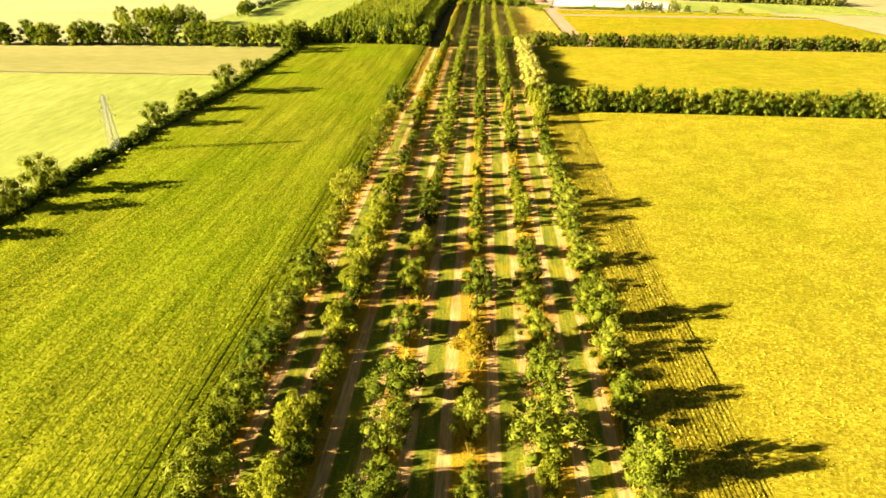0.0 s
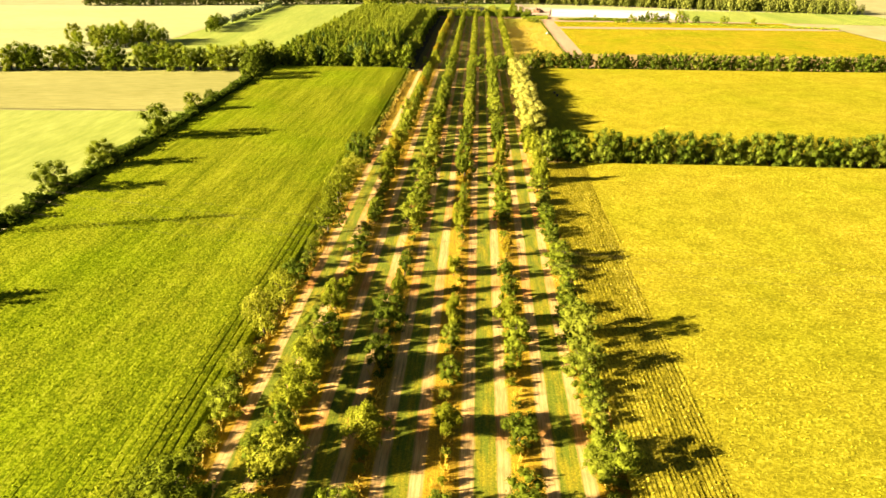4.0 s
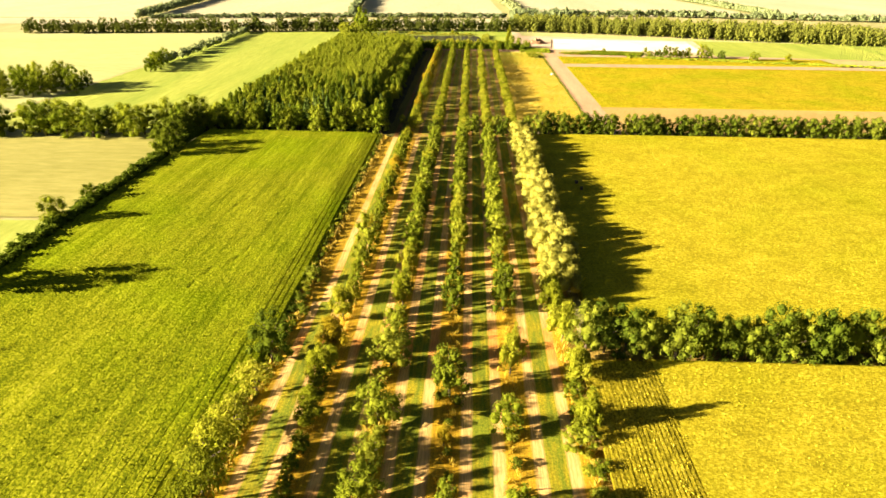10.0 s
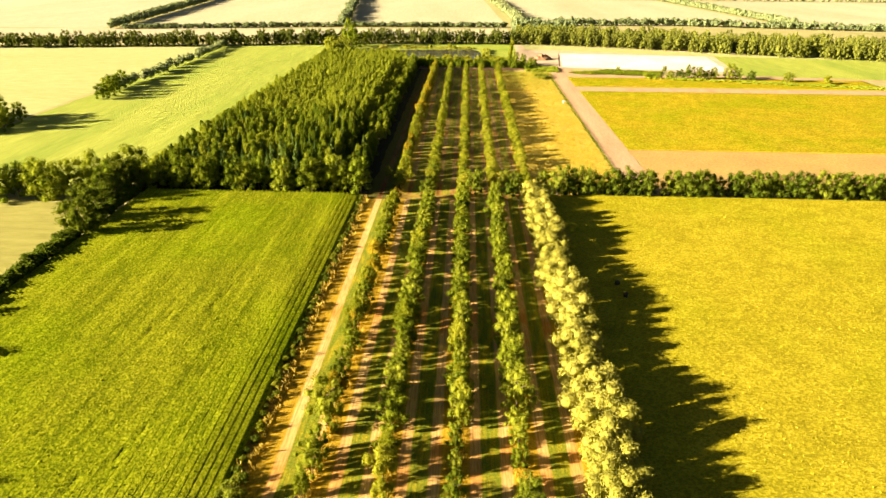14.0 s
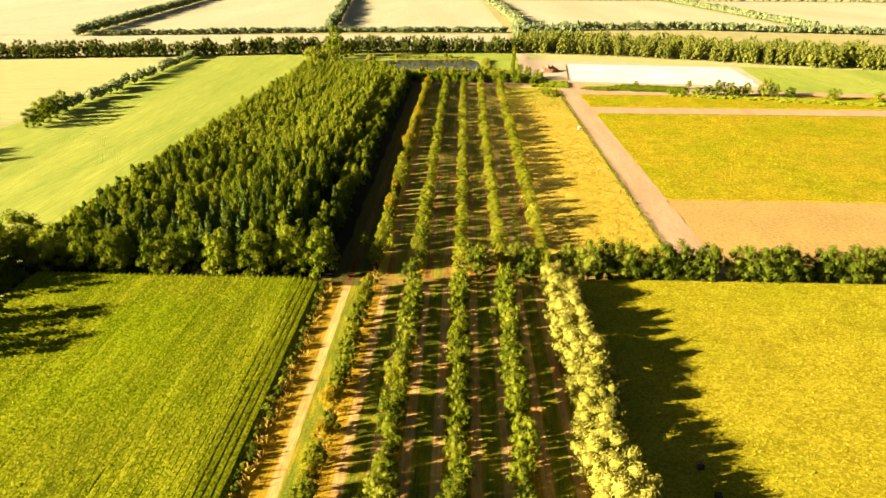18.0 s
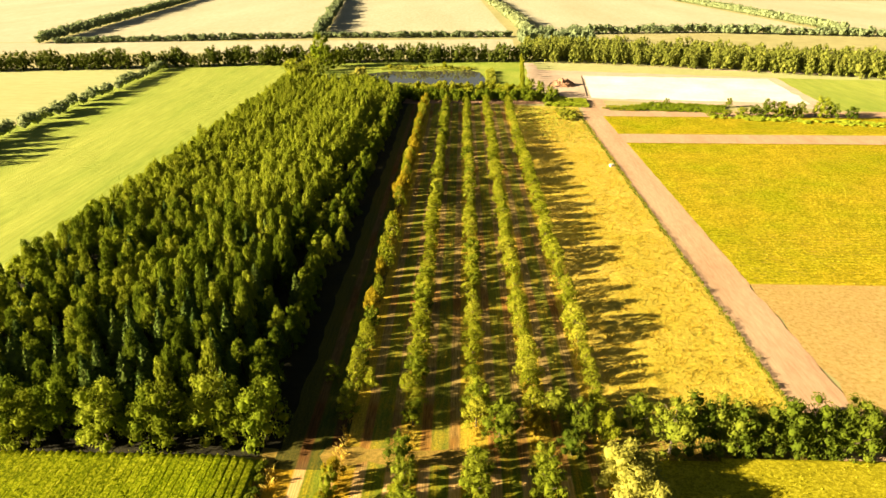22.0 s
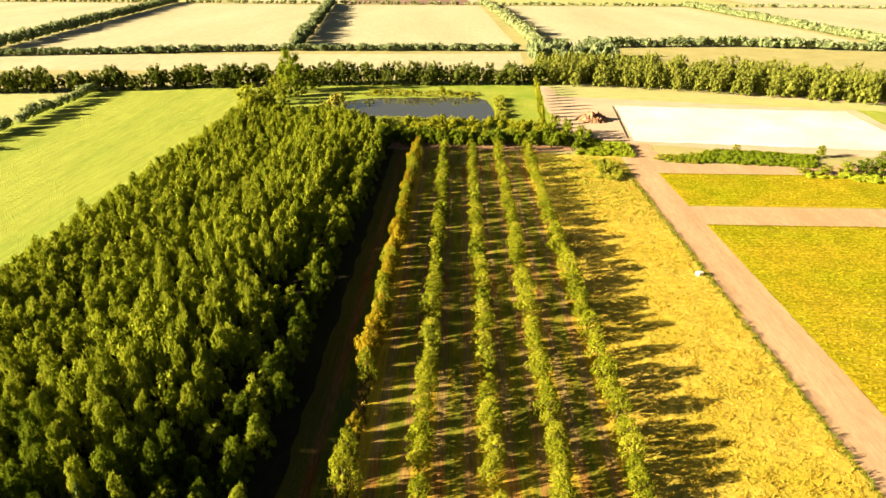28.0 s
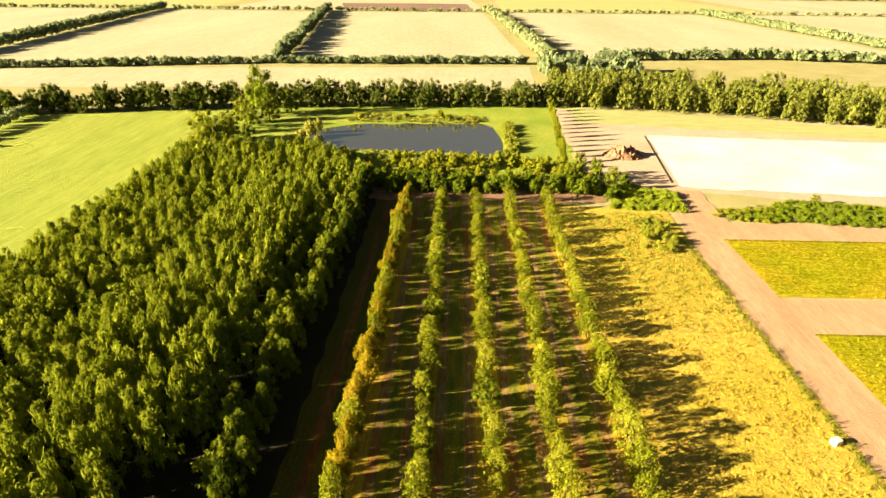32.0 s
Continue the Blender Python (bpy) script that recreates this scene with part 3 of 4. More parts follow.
# planted strip: soil, then mown lanes with two wheel tracks each
ROWS = {"A": -34.0, "B": -22.4, "C": -10.0, "D": 2.5, "E": 13.8, "F": 26.3}
END = 737.0
sheet("planted_strip", [(-38.5, 20), (28.5, 20), (34, END + 6), (-38.5, END + 6)], SOIL, "dry grassy soil between the planted tree rows", -0.02, 4, 0, "ground")
# Dark strip over the soil, painting the shade at the wood's edge.
sheet("planted_strip", [(-39, 441), (-33.4, 441), (-33.4, END + 6), (-39, END + 6)], UNDER, "soil strip at the foot of the wood, coloured near-black for shade", 0.035, 4, 0.3, "ground")
names = list(ROWS.values())
MIDDLES = (-27.9, -15.4, -4.1, 8.6, 20.9)
BOUNDS = (-34.0, -21.6, -9.8, 2.2, 14.8, 27.4)
for mid, left, right in zip(MIDDLES, BOUNDS, BOUNDS[1:]):
    # North of 436 the wood-side lane gets the colours with shade painted in.
    for s0, s1, m in ((20, 285, LANE), (285, 436, LANE), (436, END, LANE_SHADED if left < -30 else LANE_NORTH)):
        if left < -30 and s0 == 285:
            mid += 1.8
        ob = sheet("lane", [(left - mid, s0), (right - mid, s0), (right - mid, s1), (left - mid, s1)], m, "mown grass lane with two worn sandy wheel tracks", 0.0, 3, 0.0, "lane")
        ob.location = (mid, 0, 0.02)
sheet("crossing_track", [(-25, 437.5), (6, 437.5), (5.5, 441.8), (-25, 441.5)], SOIL, "bare sandy track crossing the planted strip", 0.045, 2.5, 0.4, "track")


def tufts(name, spots, material, label):
    """Tall grass and herbs along a line or over a patch, as one mesh."""
    r = np.random.default_rng(len(spots))
    vs, fs, k = [], [], 0
    for x, y, h, w in spots:
        v, f = tuft(r, 9)
        vs.append(v * (w, w, h) + (x, y, 0))
        fs += [[i + k for i in q] for q in f]
        k += len(v)
    return tagged(mesh_object(name, np.concatenate(vs), fs, material), label, "grass", kind="stuff")


for x in names:
    r = np.random.default_rng(int(x + 100))
    ys = np.arange(40, 437 if x < -30 else END, 0.9)
    tufts("verge_grass", [(x + 0.1 + r.normal(0, 0.7), yy + r.normal(0, 0.4), r.uniform(0.5, 1.5), r.uniform(0.7, 1.8)) for yy in ys], LEAF_HERB, "tall dry grass and herbs under a row of trees")

# north of the maize: meadow, dirt road, low crops, yards
sheet("meadow", [(28.5, 445), (67, 445), (69, 726), (28.5, 730)], MEADOW, "dry golden tussock meadow beside the tree rows", 0.06, 1.6, 0.2, "meadow", 0.15)
r = np.random.default_rng(77)
tufts("meadow_tussocks", [(r.uniform(30, 65.5), yy, r.uniform(0.25, 0.55), r.uniform(0.5, 1.3)) for yy in r.uniform(449, 722, 9000)], LEAF_HERB, "pale dry grass tussocks over the meadow")
tufts("meadow_tussocks", [(r.uniform(30, 65.5), yy, r.uniform(0.3, 0.8), r.uniform(0.8, 1.8)) for yy in r.triangular(640, 722, 724, 1500)], LEAF_REED, "greener grass tussocks at the meadow's end")
tufts("road_verge", [(66.4 + r.normal(0, 0.3), yy, r.uniform(0.5, 1.1), r.uniform(0.7, 1.2)) for yy in np.arange(447, 700, 0.7)], LEAF_HEDGE, "dark weedy verge along the dirt road")
sheet("dirt_road", [(67.0, 436), (79.4, 436), (80.2, 702), (67.0, 700)], DIRT, "reddish bare dirt farm road", 0.075, 4, 0.3, "road")
sheet("dirt_road", [(69, 700), (86, 702), (88, 748), (74, 748)], DIRT, "dirt road turning into the sand yard", 0.07, 4, 0.3, "road")
sheet("field_verge", [(28, 262), (210, 262), (210, 271), (28, 271)], SOIL, "dry grassy verge under the hedge between two maize fields", 0.012, 5, 0.2, "grass")
sheet("field_verge", [(30, 438.6), (330, 438.6), (330, 447), (30, 447)], SOIL, "grassy verge at the foot of the hedge", 0.012, 5, 0.3, "grass")
sheet("stubble_patch", [(79.4, 440), (330, 440), (330, 520), (79.4, 512)], STUBBLE, "bare reddish stubble at the field's end", 0.05, 6, 0.5)
crop_field("low_crop_field", 79.6, 330, 506, 648, "x", 0.6, BEANS, "yellowing low row crop beside the dirt road", pitch=2.0, along=1.6, ridge=0.3, open_sides="s", leaves=2.4, leaf=0.2, near=(80, 150, 506, 647))
sheet("field_path", [(79.2, 648), (330, 648), (330, 664), (79.2, 664)], DIRT, "bare earth path between two low crops", 0.05, 5, 0.3, "path")
crop_field("low_crop_field", 79.4, 300, 664.5, 702, "x", 0.6, BEANS, "narrow bed of yellowing low crop", pitch=2.0, along=1.6, ridge=0.3, open_sides="s", leaves=2.4, leaf=0.2, near=(80, 150, 665, 701))
sheet("field_path", [(80, 702), (330, 702), (330, 718), (80, 716)], DIRT, "wide bare earth headland", 0.045, 5, 0.3, "path")
sheet("sand_yard", [(46, 752), (330, 706), (300, 845), (52, 893)], SANDLOT, "levelled pinkish sand yard", 0.02, 6, 0.6, "yard")
sheet("sand_bed", [(83, 752), (214, 738), (224, 822), (91, 831)], WHITE, "large bed of bright white sand", 0.12, 6, 0.6, "sand")
sheet("pasture", [(219, 722), (430, 690), (430, 806), (233, 826)], GRASS, "bright green field beside the sand bed", 0.09, 8, 0.6)
sheet("pasture_yard", [(60, 897), (330, 826), (330, 808), (60, 858)], PALE_GREEN, "grass verge before the wood", 0.06, 6, 0.6, "grass")
sheet("row_end_soil", [(-36, 733), (50, 733), (52, 748), (-36, 748)], HEAP, "reddish bare soil at the end of the tree rows", 0.09, 3, 0.8, "ground")
sheet("pond_meadow", [(-125, 740), (57, 740), (60, 905), (-120, 892)], LAWN, "green mown meadow round the pond", 0.0, 6, 0.5, "grass")
sheet("pasture", [(-236, 435), (-131, 441), (-118, 880), (-245, 860)], GRASS, "bright green pasture beside the young wood", 0.03, 8, 0.5)
sheet("woodland_floor", [(-128, 438.7), (-37, 438.7), (-37, 742), (-125, 790)], UNDER, "floor of the young wood, with its shade put into the colour", 0.04, 6, 0.3, "ground")
sheet("pasture", [(-700, 440), (-239, 440), (-248, 850), (-760, 800)], PALE_GREEN, "pale green field beyond the grove", 0.03, 20, 0.5)

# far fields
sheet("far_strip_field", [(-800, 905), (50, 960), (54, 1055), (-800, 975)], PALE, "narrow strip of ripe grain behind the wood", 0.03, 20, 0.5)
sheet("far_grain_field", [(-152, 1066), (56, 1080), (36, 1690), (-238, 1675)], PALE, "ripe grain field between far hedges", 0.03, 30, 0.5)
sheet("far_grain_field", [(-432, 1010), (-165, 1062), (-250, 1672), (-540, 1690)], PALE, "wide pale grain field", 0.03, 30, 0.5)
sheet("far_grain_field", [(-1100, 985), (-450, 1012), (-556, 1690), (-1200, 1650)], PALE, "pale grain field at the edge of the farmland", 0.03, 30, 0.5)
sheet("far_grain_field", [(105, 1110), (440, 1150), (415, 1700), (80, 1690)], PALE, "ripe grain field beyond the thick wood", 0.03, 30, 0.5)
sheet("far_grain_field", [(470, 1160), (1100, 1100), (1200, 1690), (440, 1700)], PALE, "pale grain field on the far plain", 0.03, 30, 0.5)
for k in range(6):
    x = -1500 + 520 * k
    sheet("far_grain_field", [(x + 12, 1725), (x + 505, 1725), (x + 470, 2250), (x + 20, 2250)], (PALE, PALE_GREEN)[k % 2], "field near the horizon with haze paled into its colour", 0.03, 60, 0.5)

sheet("ploughed_field", [(-215, 1712), (20, 1718), (10, 1950), (-260, 1940)], PLOUGH, "reddish ploughed field on the far plain", 0.06, 40, 0.5)

# pond
POND = [(-68, 798), (-59, 795), (-46, 797), (-34, 797), (-18, 794), (-4, 795), (10, 788), (16, 797), (17, 812), (16, 825), (13.5, 844), (5, 854), (-4, 850), (-14, 852), (-21, 848), (-32, 850), (-39, 846), (-50, 848), (-58, 846), (-66, 841), (-73, 836), (-78, 826), (-77, 808)]
m_water, nt, out = nodes_of("pond_water")
# Muddy water colour, paled to stand in for sky brightness the mirror lacks.
paled_murk = nt.nodes.new("ShaderNodeBsdfDiffuse")
paled_murk.inputs["Color"].default_value = (0.13, 0.12, 0.09, 1)
mirror = nt.nodes.new("ShaderNodeBsdfGlossy")
mirror.inputs["Roughness"].default_value = 0.02
bump = add(nt, "ShaderNodeBump", Strength=0.02, Distance=0.02)
nt.links.new(noise_of(nt, coords(nt), 1.5), bump.inputs["Height"])
nt.links.new(bump.outputs["Normal"], mirror.inputs["Normal"])
mix = nt.nodes.new("ShaderNodeMixShader")
mix.inputs[0].default_value = 0.74
nt.links.new(paled_murk.outputs[0], mix.inputs[1])
nt.links.new(mirror.outputs[0], mix.inputs[2])
nt.links.new(mix.outputs[0], out.inputs["Surface"])
bm = bmesh.new()
bm.faces.new([bm.verts.new((x, y, 0.08)) for x, y in POND])
bmesh.ops.triangulate(bm, faces=bm.faces[:])
me = bpy.data.meshes.new("pond")
bm.to_mesh(me)
bm.free()
me.materials.append(m_water)
tagged(new("water", me), "still dark pond that mirrors the sky and trees", "pond", kind="structure")

# ---------------------------------------------------------------- planted rows
LABEL = {
    "airy_birch": "loose-crowned light green birch in a planted row",
    "hornbeam": "upright light green young tree in a planted row",
    "oak": "dark green round-crowned young tree in a planted row",
    "birch": "slender yellow-green birch in a planted row",
    "ash": "light green bushy young tree in a planted row",
    "gold": "young tree with golden autumn leaves in a planted row",
    "hedge": "low dense green shrub in a planted row",
    "bush": "small yellow-green shrub in a planted row",
    "willow": "large silvery pale willow shading the maize",
    "spruce": "dark conical spruce among broadleaved trees",
    "forest": "slender green tree of the dense young wood",
    "edge": "leafy tree at the sunlit edge of the wood",
}
TREES = {}
TREES["A"] = [("oak", 58.6, 6.7, 8.6), ("birch", 66.9, 6.2, 8.3), ("oak", 75.2, 5.7, 7.8), ("hedge", 88.6, 5.7, 7.6), ("oak", 101.0, 5.6, 7.2), ("oak", 114.9, 7.1, 9.2), ("birch", 157.7, 9.7, 8.6), ("birch", 169.3, 7.6, 9.4), ("hedge", 178.0, 6.0, 6.5), ("birch", 205.2, 8.0, 9.7), ("birch", 224.0, 9.6, 7.2), ("birch", 229.0, 9.6, 9.6), ("birch", 239.0, 7.3, 7.9), ("birch", 250.0, 6.6, 7.3), ("hedge", 261.0, 10.3, 7.7), ("hedge", 295.0, 4.1, 3.8)]
TREES["B"] = [("birch", 57.6, 6.9, 6.7), ("birch", 67.9, 8.7, 6.8), ("bush", 85.5, 3.5, 3.6), ("birch", 95.9, 6.4, 5.9), ("birch", 111.4, 6.9, 7.6), ("birch", 122.9, 6.9, 8.3), ("oak", 154.6, 9.4, 8.5), ("birch", 166.4, 8.4, 6.9), ("oak", 193.5, 6.0, 5.9), ("oak", 215.0, 4.2, 2.8), ("oak", 215.0, 5.4, 2.7), ("hedge", 228.0, 3.0, 2.1), ("birch", 254.0, 7.8, 6.0), ("gold", 263.0, 8.2, 5.7), ("birch", 277.0, 7.5, 5.5), ("ash", 314.0, 10.1, 6.7)]
TREES["C"] = [("oak", 57.6, 6.5, 7.2), ("oak", 67.9, 7.6, 5.8), ("oak", 79.3, 7.0, 8.9), ("oak", 96.9, 6.3, 6.2), ("ash", 112.9, 7.5, 5.5), ("birch", 129.6, 7.2, 6.8), ("oak", 148.6, 7.1, 5.4), ("oak", 162.5, 6.9, 7.1), ("birch", 173.2, 6.3, 3.5), ("hedge", 182.9, 6.2, 3.3), ("ash", 210.0, 8.0, 7.2), ("ash", 226.0, 5.4, 6.5), ("ash", 233.0, 6.1, 5.2), ("ash", 244.0, 7.4, 6.7), ("oak", 259.0, 8.6, 8.0), ("birch", 284.0, 7.7, 5.0), ("ash", 314.0, 7.2, 5.8)]
TREES["D"] = [("oak", 59.6, 5.1, 4.3), ("ash", 72.1, 7.0, 4.8), ("gold", 91.7, 6.2, 6.0), ("oak", 111.4, 8.3, 5.8), ("birch", 132.6, 5.6, 5.0), ("oak", 145.6, 5.0, 4.1), ("oak", 155.6, 4.8, 4.4), ("birch", 162.5, 7.3, 3.7), ("bush", 183.8, 5.1, 2.7), ("birch", 209.0, 7.3, 5.3), ("oak", 223.0, 7.6, 2.9), ("gold", 238.0, 4.2, 2.1), ("oak", 251.0, 9.8, 6.4), ("oak", 282.0, 8.8, 4.9), ("ash", 315.0, 8.7, 4.2)]
TREES["E"] = [("birch", 62.7, 5.2, 3.3), ("oak", 71.0, 7.7, 9.9), ("oak", 83.4, 7.5, 7.0), ("ash", 96.9, 5.9, 5.8), ("ash", 108.3, 5.3, 5.2), ("oak", 116.9, 6.6, 5.6), ("oak", 131.6, 5.0, 5.6), ("ash", 149.6, 5.9, 3.8), ("ash", 156.6, 6.1, 5.7), ("birch", 163.5, 6.4, 5.2), ("oak", 173.2, 6.3, 4.0), ("hedge", 183.8, 4.6, 3.8), ("gold", 194.5, 5.4, 2.9), ("oak", 215.0, 4.6, 4.6), ("ash", 221.0, 7.5, 5.3), ("ash", 242.0, 6.8, 5.5), ("birch", 258.0, 10.1, 4.3), ("oak", 283.0, 11.3, 4.9), ("ash", 320.0, 8.9, 6.0)]
TREES["F"] = [("oak", 63.8, 9.0, 7.0), ("ash", 78.3, 7.2, 5.6), ("ash", 90.7, 6.9, 5.6), ("ash", 101.0, 9.1, 7.6), ("ash", 113.9, 5.0, 5.6), ("ash", 125.9, 6.4, 7.3), ("oak", 147.6, 7.2, 6.3), ("oak", 157.6, 9.5, 6.8), ("oak", 166.4, 5.1, 5.9), ("hedge", 175.1, 3.5, 4.2), ("ash", 188.7, 6.8, 6.2), ("hedge", 202.2, 4.5, 3.7), ("oak", 215.0, 5.1, 4.7), ("oak", 225.0, 3.8, 4.3), ("birch", 242.0, 8.4, 4.5), ("birch", 256.0, 7.8, 5.5), ("birch", 271.0, 8.4, 6.6)]

KIND_NAME = {"airy_birch": "young_birch", "hornbeam": "young_hornbeam", "oak": "young_oak", "birch": "birch", "ash": "young_ash", "gold": "golden_tree", "hedge": "shrub", "bush": "shrub", "willow": "willow", "spruce": "spruce", "forest": "forest_tree", "edge": "forest_edge_tree"}
for row, trees in TREES.items():
    for kind, y, h, w in trees:
        if row == "A" and y > 110:
            kind = {"birch": "airy_birch", "oak": "ash"}.get(kind, kind)
        plant(KIND_NAME[kind], kind, ROWS[row] + rng.normal(0, 0.35), y, h * (1.2 if y < 125 or y > 200 else {"A": 1.1, "B": 0.95}.get(row, 1.1)), w * (1.4 if y < 125 or y > 200 else {"A": 1.15, "B": 1.15, "F": 1.45}.get(row, 1.25)), LABEL[kind], "shrub" if kind in ("hedge", "bush") else "tree", "trees of the planted rows")


def row_of(row, y0, y1, step, mix, h, w, spread=0.4):
    """The denser part of a row: kinds drawn from mix, with sizes about h and w."""
    y = y0
    while y < y1:
        kind = mix[int(rng.integers(len(mix)))]
        s = rng.uniform(0.7, 1.25)
        plant(KIND_NAME[kind], kind, ROWS[row] + rng.normal(0, spread), y, h * s, w * 1.18 * s * rng.uniform(0.85, 1.15), LABEL[kind], "shrub" if kind in ("hedge", "bush") else "tree", "trees of the planted rows")
        y += step * rng.uniform(0.5, 1.3)


row_of("A", 112, 150, 8.0, ["airy_birch", "ash", "hedge"], 5.5, 5.0)
row_of("A", 186, 200, 6.0, ["airy_birch", "hedge"], 4.5, 4.4)
row_of("A", 48, 112, 5.5, ["oak", "ash", "birch"], 5.2, 5.0, 0.7)
row_of("B", 48, 112, 7.0, ["hedge", "ash", "oak"], 4.2, 4.2, 0.6)
row_of("B", 48, 200, 5.5, ["hedge", "bush", "ash", "bush"], 2.2, 2.8, 0.5)
row_of("F", 48, 262, 6.0, ["ash", "hedge", "ash"], 4.2, 4.6, 0.6)
row_of("A", 266, 300, 3.6, ["hedge", "hedge", "ash", "birch"], 1.8, 2.4, 0.6)
for lane_row in "BCDEF":
    row_of(lane_row, 48, 245, 5.5, ["ash", "bush", "birch", "hedge"], 1.7, 2.3)
ROWS["A"] = -35.3
row_of("A", 45, 280, 4.0, ["hedge", "ash", "bush"], 1.6, 2.3, 0.5)
row_of("A", 280, 437, 2.4, ["hedge", "hedge", "ash", "birch"], 1.5, 2.0, 0.4)
ROWS["A"] = -34.0
row_of("B", 124, 148, 6.0, ["birch", "oak"], 7.0, 6.0)
row_of("B", 284, 310, 6.0, ["birch", "ash"], 7.5, 5.0)
row_of("B", 205, 264, 6.0, ["oak", "ash", "birch"], 4.6, 4.2, 0.5)
row_of("B", 320, 437, 3.5, ["ash", "oak", "birch", "gold"], 6.8, 4.6)
row_of("C", 266, 280, 6.0, ["ash"], 6.5, 5.0)
row_of("C", 290, 312, 6.0, ["ash", "birch"], 7.0, 5.0)
row_of("C", 319, 437, 3.5, ["ash", "birch", "ash", "oak"], 7.3, 4.9)
row_of("D", 288, 312, 6.5, ["oak", "ash"], 6.5, 4.0)
row_of("D", 320, 437, 3.4, ["ash", "birch", "oak"], 7.6, 4.7)
row_of("E", 290, 318, 6.5, ["ash", "oak"], 7.0, 4.6)
row_of("E", 326, 437, 3.4, ["ash", "ash", "oak"], 8.0, 5.0)
row_of("F", 276, 287, 5.0, ["birch"], 8.0, 5.0)
y = 290
while y < 437:
    s = rng.uniform(0.85, 1.15)
    plant("willow", "willow", 28.8 + rng.normal(0, 0.8), y, 9.0 * s, 12.4 * s, LABEL["willow"], "tree", "willows beside the maize")
    y += rng.uniform(5.5, 8.0)
ROWS["F"] = 27.2
row_of("B", 450, 486, 5.5, ["hornbeam", "ash"], 6.6, 4.0)
row_of("B", 488, 548, 6.0, ["airy_birch", "hornbeam", "gold"], 8.4, 4.8)
row_of("B", 560, 735, 3.0, ["gold", "gold", "airy_birch", "hornbeam"], 7.9, 4.3)
row_of("C", 448, 735, 3.4, ["airy_birch", "ash", "hornbeam", "hornbeam"], 6.2, 4.8)
row_of("D", 448, 735, 4.2, ["airy_birch", "ash", "hornbeam", "hornbeam"], 5.5, 4.7)
row_of("E", 448, 735, 3.9, ["airy_birch", "hornbeam", "hornbeam"], 6.0, 5.0)
row_of("F", 452, 735, 4.6, ["hornbeam", "airy_birch", "hornbeam", "hornbeam"], 6.0, 5.2)
for x, y, kind, h, w in ((7, 444, "oak", 10, 9), (3, 452, "ash", 8, 7), (14, 446, "gold", 7, 5), (22, 446, "oak", 9, 7), (27, 444, "birch", 8, 6), (-19, 458, "birch", 6, 4), (-28, 462, "oak", 5, 4), (20, 441, "hedge", 6, 6), (33, 447, "oak", 9, 8), (18, 450, "oak", 8, 7)):
    plant(KIND_NAME[kind], kind, x, y, h, w, LABEL[kind], "tree", "trees at the crossing")

# ---------------------------------------------------------------- hedges
def tree_line(name, kind, x0, y0, x1, y1, step, h, w, label, group, spread=1.0):
    n = max(1, int(math.hypot(x1 - x0, y1 - y0) / step))
    for i in range(n + 1):
        u = i / n
        s = rng.uniform(0.88, 1.12)
        plant(name, kind, x0 + (x1 - x0) * u + rng.normal(0, spread), y0 + (y1 - y0) * u + rng.normal(0, spread), h * s, w * s, label, "tree", group)


def spots_along(points, step, h, w, spread, layers=1, seed=1):
    r = np.random.default_rng(seed)
    rows = []
    for (x0, y0), (x1, y1) in zip(points, points[1:]):
        n = max(1, int(math.hypot(x1 - x0, y1 - y0) / step))
        for i in range(n):
            for _ in range(layers):
                u, s = (i + r.uniform()) / n, r.uniform(0.7, 1.25)
                rows.append((x0 + (x1 - x0) * u + r.normal(0, spread), y0 + (y1 - y0) * u + r.normal(0, spread), h * s, w * s))
    return rows


tree_line("hedge_tree", "hedge", 31, 266.5, 215, 266.5, 4.1, 12.2, 9.6, "dense green tree of a trimmed field hedge", "trees of the maize hedge", 0.6)
tree_line("hedge_tree", "hedge", 40, 443, 330, 444, 3.8, 11.4, 9.6, "leafy tree of the tall hedge before the meadow", "trees of the meadow hedge", 1.2)
tree_line("hedge_tree", "edge", -132, 434, -330, 414, 6.0, 15.5, 15.0, "dark round oak in the tree line behind the grain", "trees of the western line", 2.0)
for x, y, h, w in ((-121, 143, 12, 12), (-120, 157, 13, 12.5), (-121, 176, 6, 6), (-119, 205, 6, 5), (-121, 226, 11.5, 11), (-119, 250, 11, 12), (-117, 265, 5.5, 6), (-116, 283, 15, 14.5), (-121, 326, 10, 9.5), (-121, 345, 7, 7), (-119, 396, 13, 13), (-122, 407, 13.5, 15), (-126, 424, 12, 12), (-128, 436, 14, 13), (-126, 447, 16, 15), (-135, 447, 12, 11), (-121, 126, 9, 9), (-122, 101, 9, 9), (-120, 70, 10, 10)):
    plant("hedgerow_tree", "oak", x, y, h * 1.05, w * 1.08, "dark free-standing oak rising out of a field hedge", "tree", "trees of the western hedge")
thicket("field_hedge", spots_along([(-121, 60), (-120, 200), (-118, 300), (-121, 436)], 1.8, 3.8, 5.2, 0.9, 2, 5), [(simple_crown, 90, 0.085)], LEAF_HEDGE, "low dense hedge along the maize field", "hedge")

# ---------------------------------------------------------------- young wood
def wood_height(x, y):
    """Uneven heights, lower along the lane."""
    h = rng.uniform(9.3, 11.3)
    if -76 < x < -50 and 450 < y < 728:
        h = rng.uniform(12.4, 14.2)
    elif x >= -50 and 455 < y < 700:
        h = rng.uniform(7.4, 10.0)
    return h


